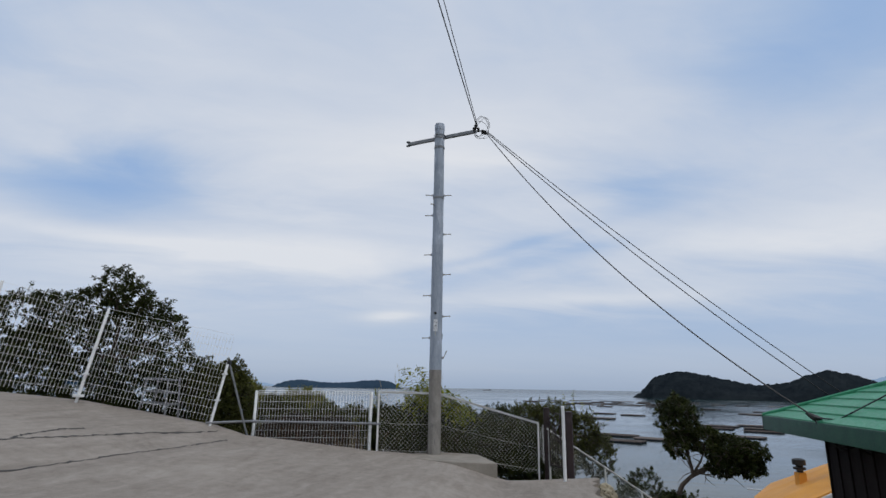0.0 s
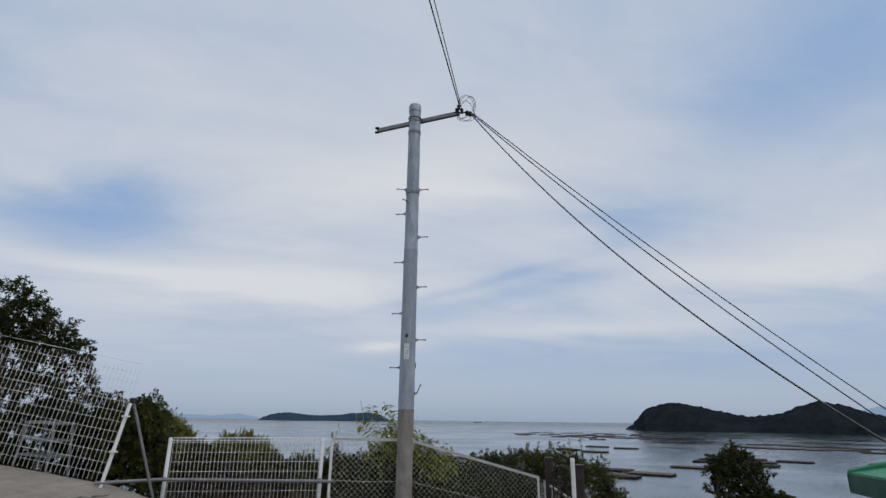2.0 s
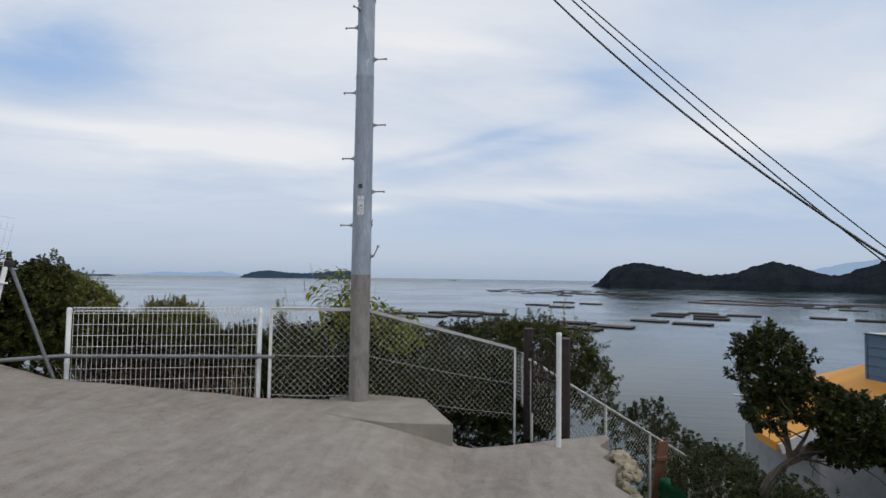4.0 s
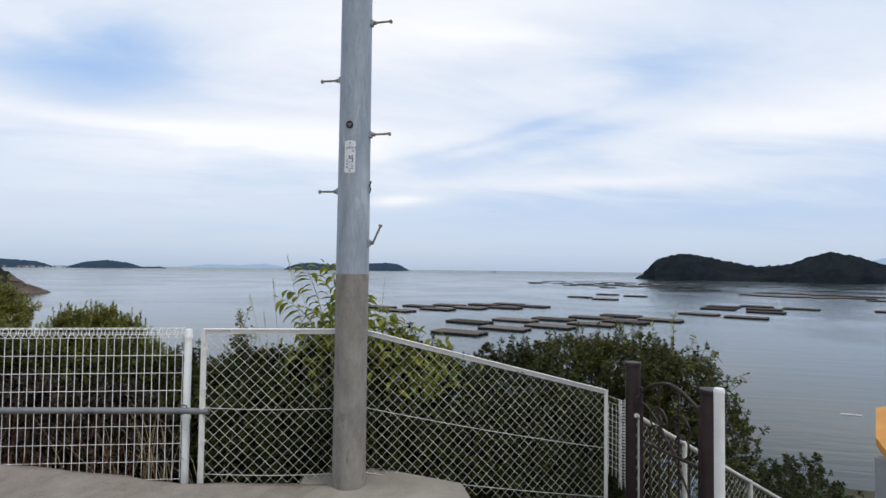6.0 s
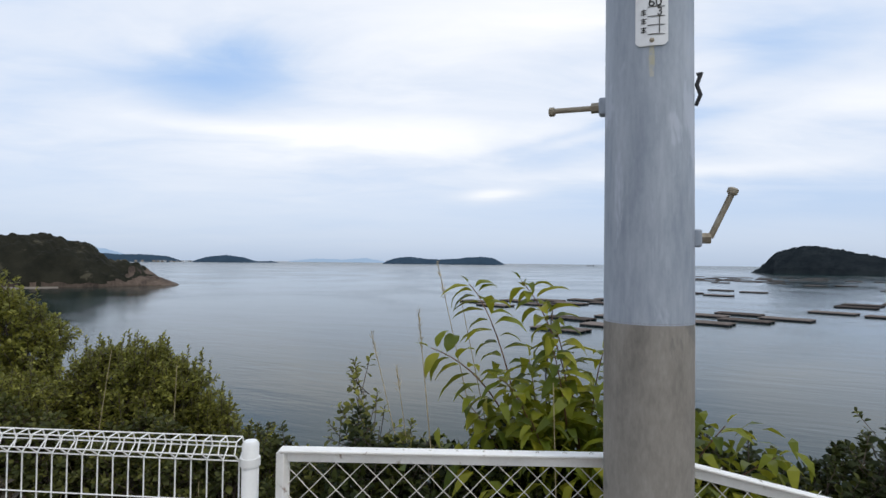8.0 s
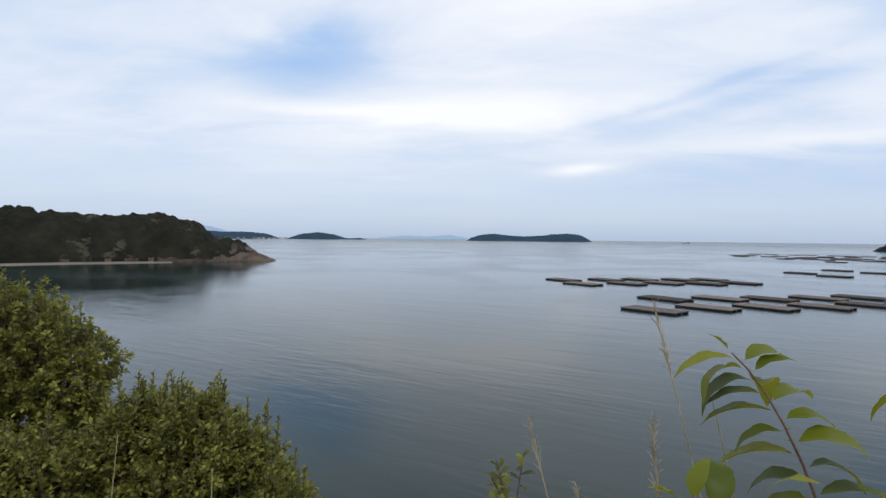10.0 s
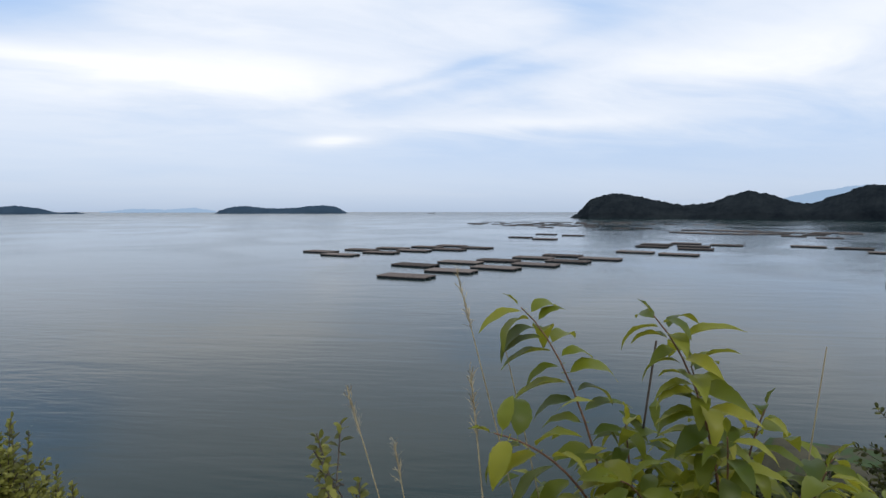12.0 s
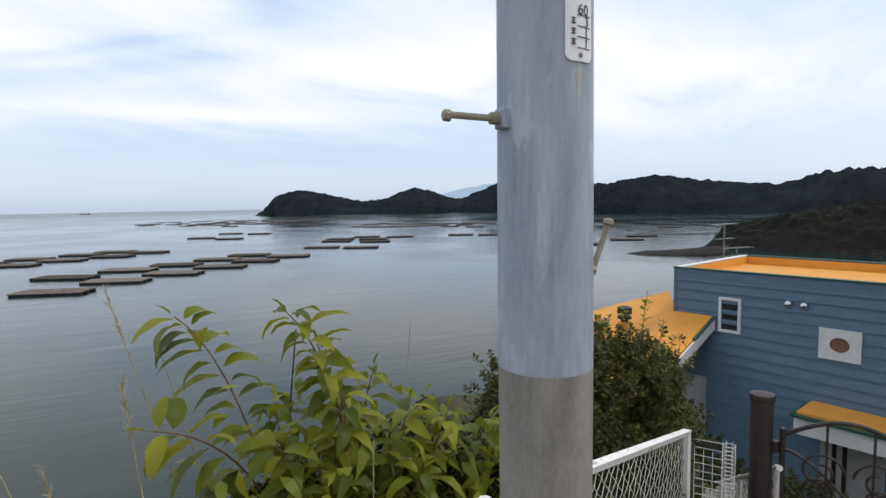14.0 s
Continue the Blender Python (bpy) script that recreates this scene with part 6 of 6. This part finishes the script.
    limb(ob, wavy((-0.46, 1.0, -0.3), (-0.475, 1.02, 1.60), rng, 0.01), 0.006, 0.0035, BARK, "dead_stem")
    # thick lower leafage
    n = 1300
    c = np.array([(-0.66, 0.80, 0.85), (-0.38, 0.78, 0.98), (-0.08, 0.80, 0.90), (0.22, 0.85, 0.80), (-0.5, 0.95, 1.0), (0.42, 0.9, 0.7)])[rng.integers(0, 6, n)]
    at = c + rng.normal(0, 1, (n, 3)) * np.array((0.15, 0.14, 0.16))
    ang = rng.uniform(0, 2 * np.pi, n)
    way = np.stack([np.cos(ang), np.sin(ang), rng.uniform(-0.8, 0.0, n)], 1)
    length = rng.uniform(0.10, 0.145, n)
    v, t = leaves(at, way, length, length * 0.42, rng, 0.35, 0.66)
    part("lower_foliage", tri_mesh("lower_foliage", v, t, CHERRY), ob)["kind"] = "stuff"
    return ob


sapling()


def small_sprig():
    shrub("small shrub of rounded leaves, some turning yellow", (-1.5, 0.95, -0.4), ((-1.54, 0.98, 1.05, 0.06, 0.06, 0.16), (-1.46, 0.96, 0.85, 0.10, 0.08, 0.16), (-1.60, 1.0, 0.75, 0.12, 0.1, 0.16), (-1.15, 1.0, 0.66, 0.2, 0.12, 0.16)), 34, SHRUB, 51, 0.055, 8, 0.12, 0.55, name="small_shrub", stems=4, stem_r=0.007)


small_sprig()


def grasses():
    rng = np.random.default_rng(9)
    for foot, tip, plume in (((-0.62, 1.05, -0.3), (-1.13, 1.08, 1.80), 0.20), ((-0.56, 1.02, -0.3), (-0.98, 1.05, 1.62), 0.0), ((-0.90, 0.75, -0.3), (-1.064, 0.68, 1.57), 0.22), ((-1.05, 1.0, -0.3), (-1.50, 1.0, 1.40), 0.16),
                             ((-1.1, 1.0, -0.3), (-1.34, 1.0, 1.22), 0.14), ((-0.2, 0.9, -0.3), (-0.02, 0.9, 1.62), 0.0), ((-0.35, 0.6, -0.3), (-0.36, 0.42, 1.35), 0.0), ((-2.5, 0.5, -0.3), (-2.38, 0.45, 1.25), 0.0), ((-3.1, 0.4, -0.3), (-2.75, 0.35, 1.32), 0.0)):
        g = thing("grass_stalk", foot, "tall dry straw-coloured grass stalk", "grass", "dry grass stalks")
        pts = sagging(foot, tip, -0.04, 8)
        limb(g, pts, 0.0042, 0.0016, STRAW, "stalk")
        if plume:
            n = 70
            f = rng.uniform(0, 1, n)
            a, b = np.array(pts[-3]), np.array(pts[-1])
            at = b - unit(b - a) * plume * f[:, None]
            way = unit(b - a) + rng.normal(0, 0.28, (n, 3))
            v, t = leaves(at, way, rng.uniform(0.02, 0.05, n), rng.uniform(0.001, 0.003, n), rng)
            part("plume", tri_mesh("plume", v, t, STRAW), g)
    for cx, cy, n, hmin, hmax, mat in ((-0.75, 0.55, 90, 0.5, 1.15, GRASS), (-0.2, 0.65, 80, 0.5, 1.1, GRASS), (-2.4, 0.25, 70, 0.4, 0.9, STRAW), (-3.0, 0.1, 60, 0.4, 0.8, STRAW), (-2.2, -0.28, 110, 0.25, 0.7, TWIG), (-2.9, -0.45, 110, 0.3, 0.75, TWIG), (-3.4, -0.6, 60, 0.3, 0.6, STRAW), (-1.7, -0.1, 80, 0.3, 0.75, STRAW), (0.6, 1.0, 60, 0.4, 0.8, GRASS)):
        at = np.stack([rng.normal(cx, 0.28, n), rng.normal(cy, 0.10, n), np.full(n, -0.25)], 1)
        h = rng.uniform(hmin, hmax, n)
        vs, ts = [], []
        for k in range(n):
            lean = rng.normal(0, 0.16, 2)
            side = unit(np.array((rng.normal(), rng.normal(), 0)))
            for j in range(5):
                q = j / 4
                c = at[k] + np.array((lean[0] * q * q * 1.6, lean[1] * q * q * 1.6, h[k] * q * (1 - 0.12 * q) + 0.25 * q))
                wdt = 0.006 * (1 - q) + 0.0006
                vs += [c - side * wdt, c + side * wdt]
            b = k * 10
            for j in range(4):
                ts += [(b + 2 * j, b + 2 * j + 1, b + 2 * j + 3), (b + 2 * j, b + 2 * j + 3, b + 2 * j + 2)]
        tagged(new("grass_tuft", tri_mesh("grass_tuft", vs, ts, mat)), "tuft of long grass behind the fence", "grass", kind="stuff")


grasses()


# ---- small distant things ----
def far_details():
    rng = random.Random(3)
    for k in range(12):
        x, y = 92 + 11 * k / 11 + rng.uniform(-1, 1), 138 - 7 * k / 11 + rng.uniform(-2, 2)
        p = thing("mooring_stake", (x, y, -16), "thin dark stake standing in the water", "stake", "stakes in the bay")
        h = rng.uniform(0.5, 1.7)
        part("shaft", bm_mesh("shaft", tube([(x, y, -17), (x + rng.uniform(-.2, .2), y, -16 + h)], 0.09, 6), BARK), p)
        part("tie", bm_mesh("tie", tube([(x, y, -16 + h * 0.6), (x + 0.25, y, -16 + h * 0.55)], 0.12, 6), FLOAT), p)
    for k in range(9):
        x, y = -2330 + k * 19 + rng.uniform(-5, 5), 1905 + k * 17 + rng.uniform(-4, 4)
        d = math.hypot(x, y)
        x, y = x * (1 - 95 / d), y * (1 - 95 / d)
        w, hh = rng.uniform(5, 8), rng.uniform(1.5, 3.5)
        v = thing("village_house", (x, y, -14), "small pale house on the far shore", "house", "houses on the far shore")
        part("wall", bm_mesh("wall", block((x - w, y - w * 0.6, -15.5), (x + w, y + w * 0.6, -14 + hh), 0.2), TRIM), v)
        bm = bmesh.new()
        q = [bm.verts.new(p) for p in ((x - w - 1, y - w * 0.6 - 1, -14 + hh), (x + w + 1, y - w * 0.6 - 1, -14 + hh), (x + w + 1, y + w * 0.6 + 1, -14 + hh), (x - w - 1, y + w * 0.6 + 1, -14 + hh), (x - w - 1, y, -11 + hh), (x + w + 1, y, -11 + hh))]
        for f in ((0, 1, 5, 4), (2, 3, 4, 5), (0, 4, 3), (1, 2, 5), (3, 2, 1, 0)):
            bm.faces.new([q[i] for i in f])
        part("roof", bm_mesh("roof", bm, GALV), v)
    x, y = -330, 2780
    b = thing("cargo_ship", (x, y, -16), "small dark ship far out on the horizon", "ship")
    part("hull", bm_mesh("hull", block((x - 20, y - 3, -17), (x + 20, y + 3, -13.6), 0.8), FLOAT), b)
    part("bridge", bm_mesh("bridge", block((x + 10, y - 2, -13.6), (x + 15, y + 2, -9.5), 0.4), GALV), b)


far_details()
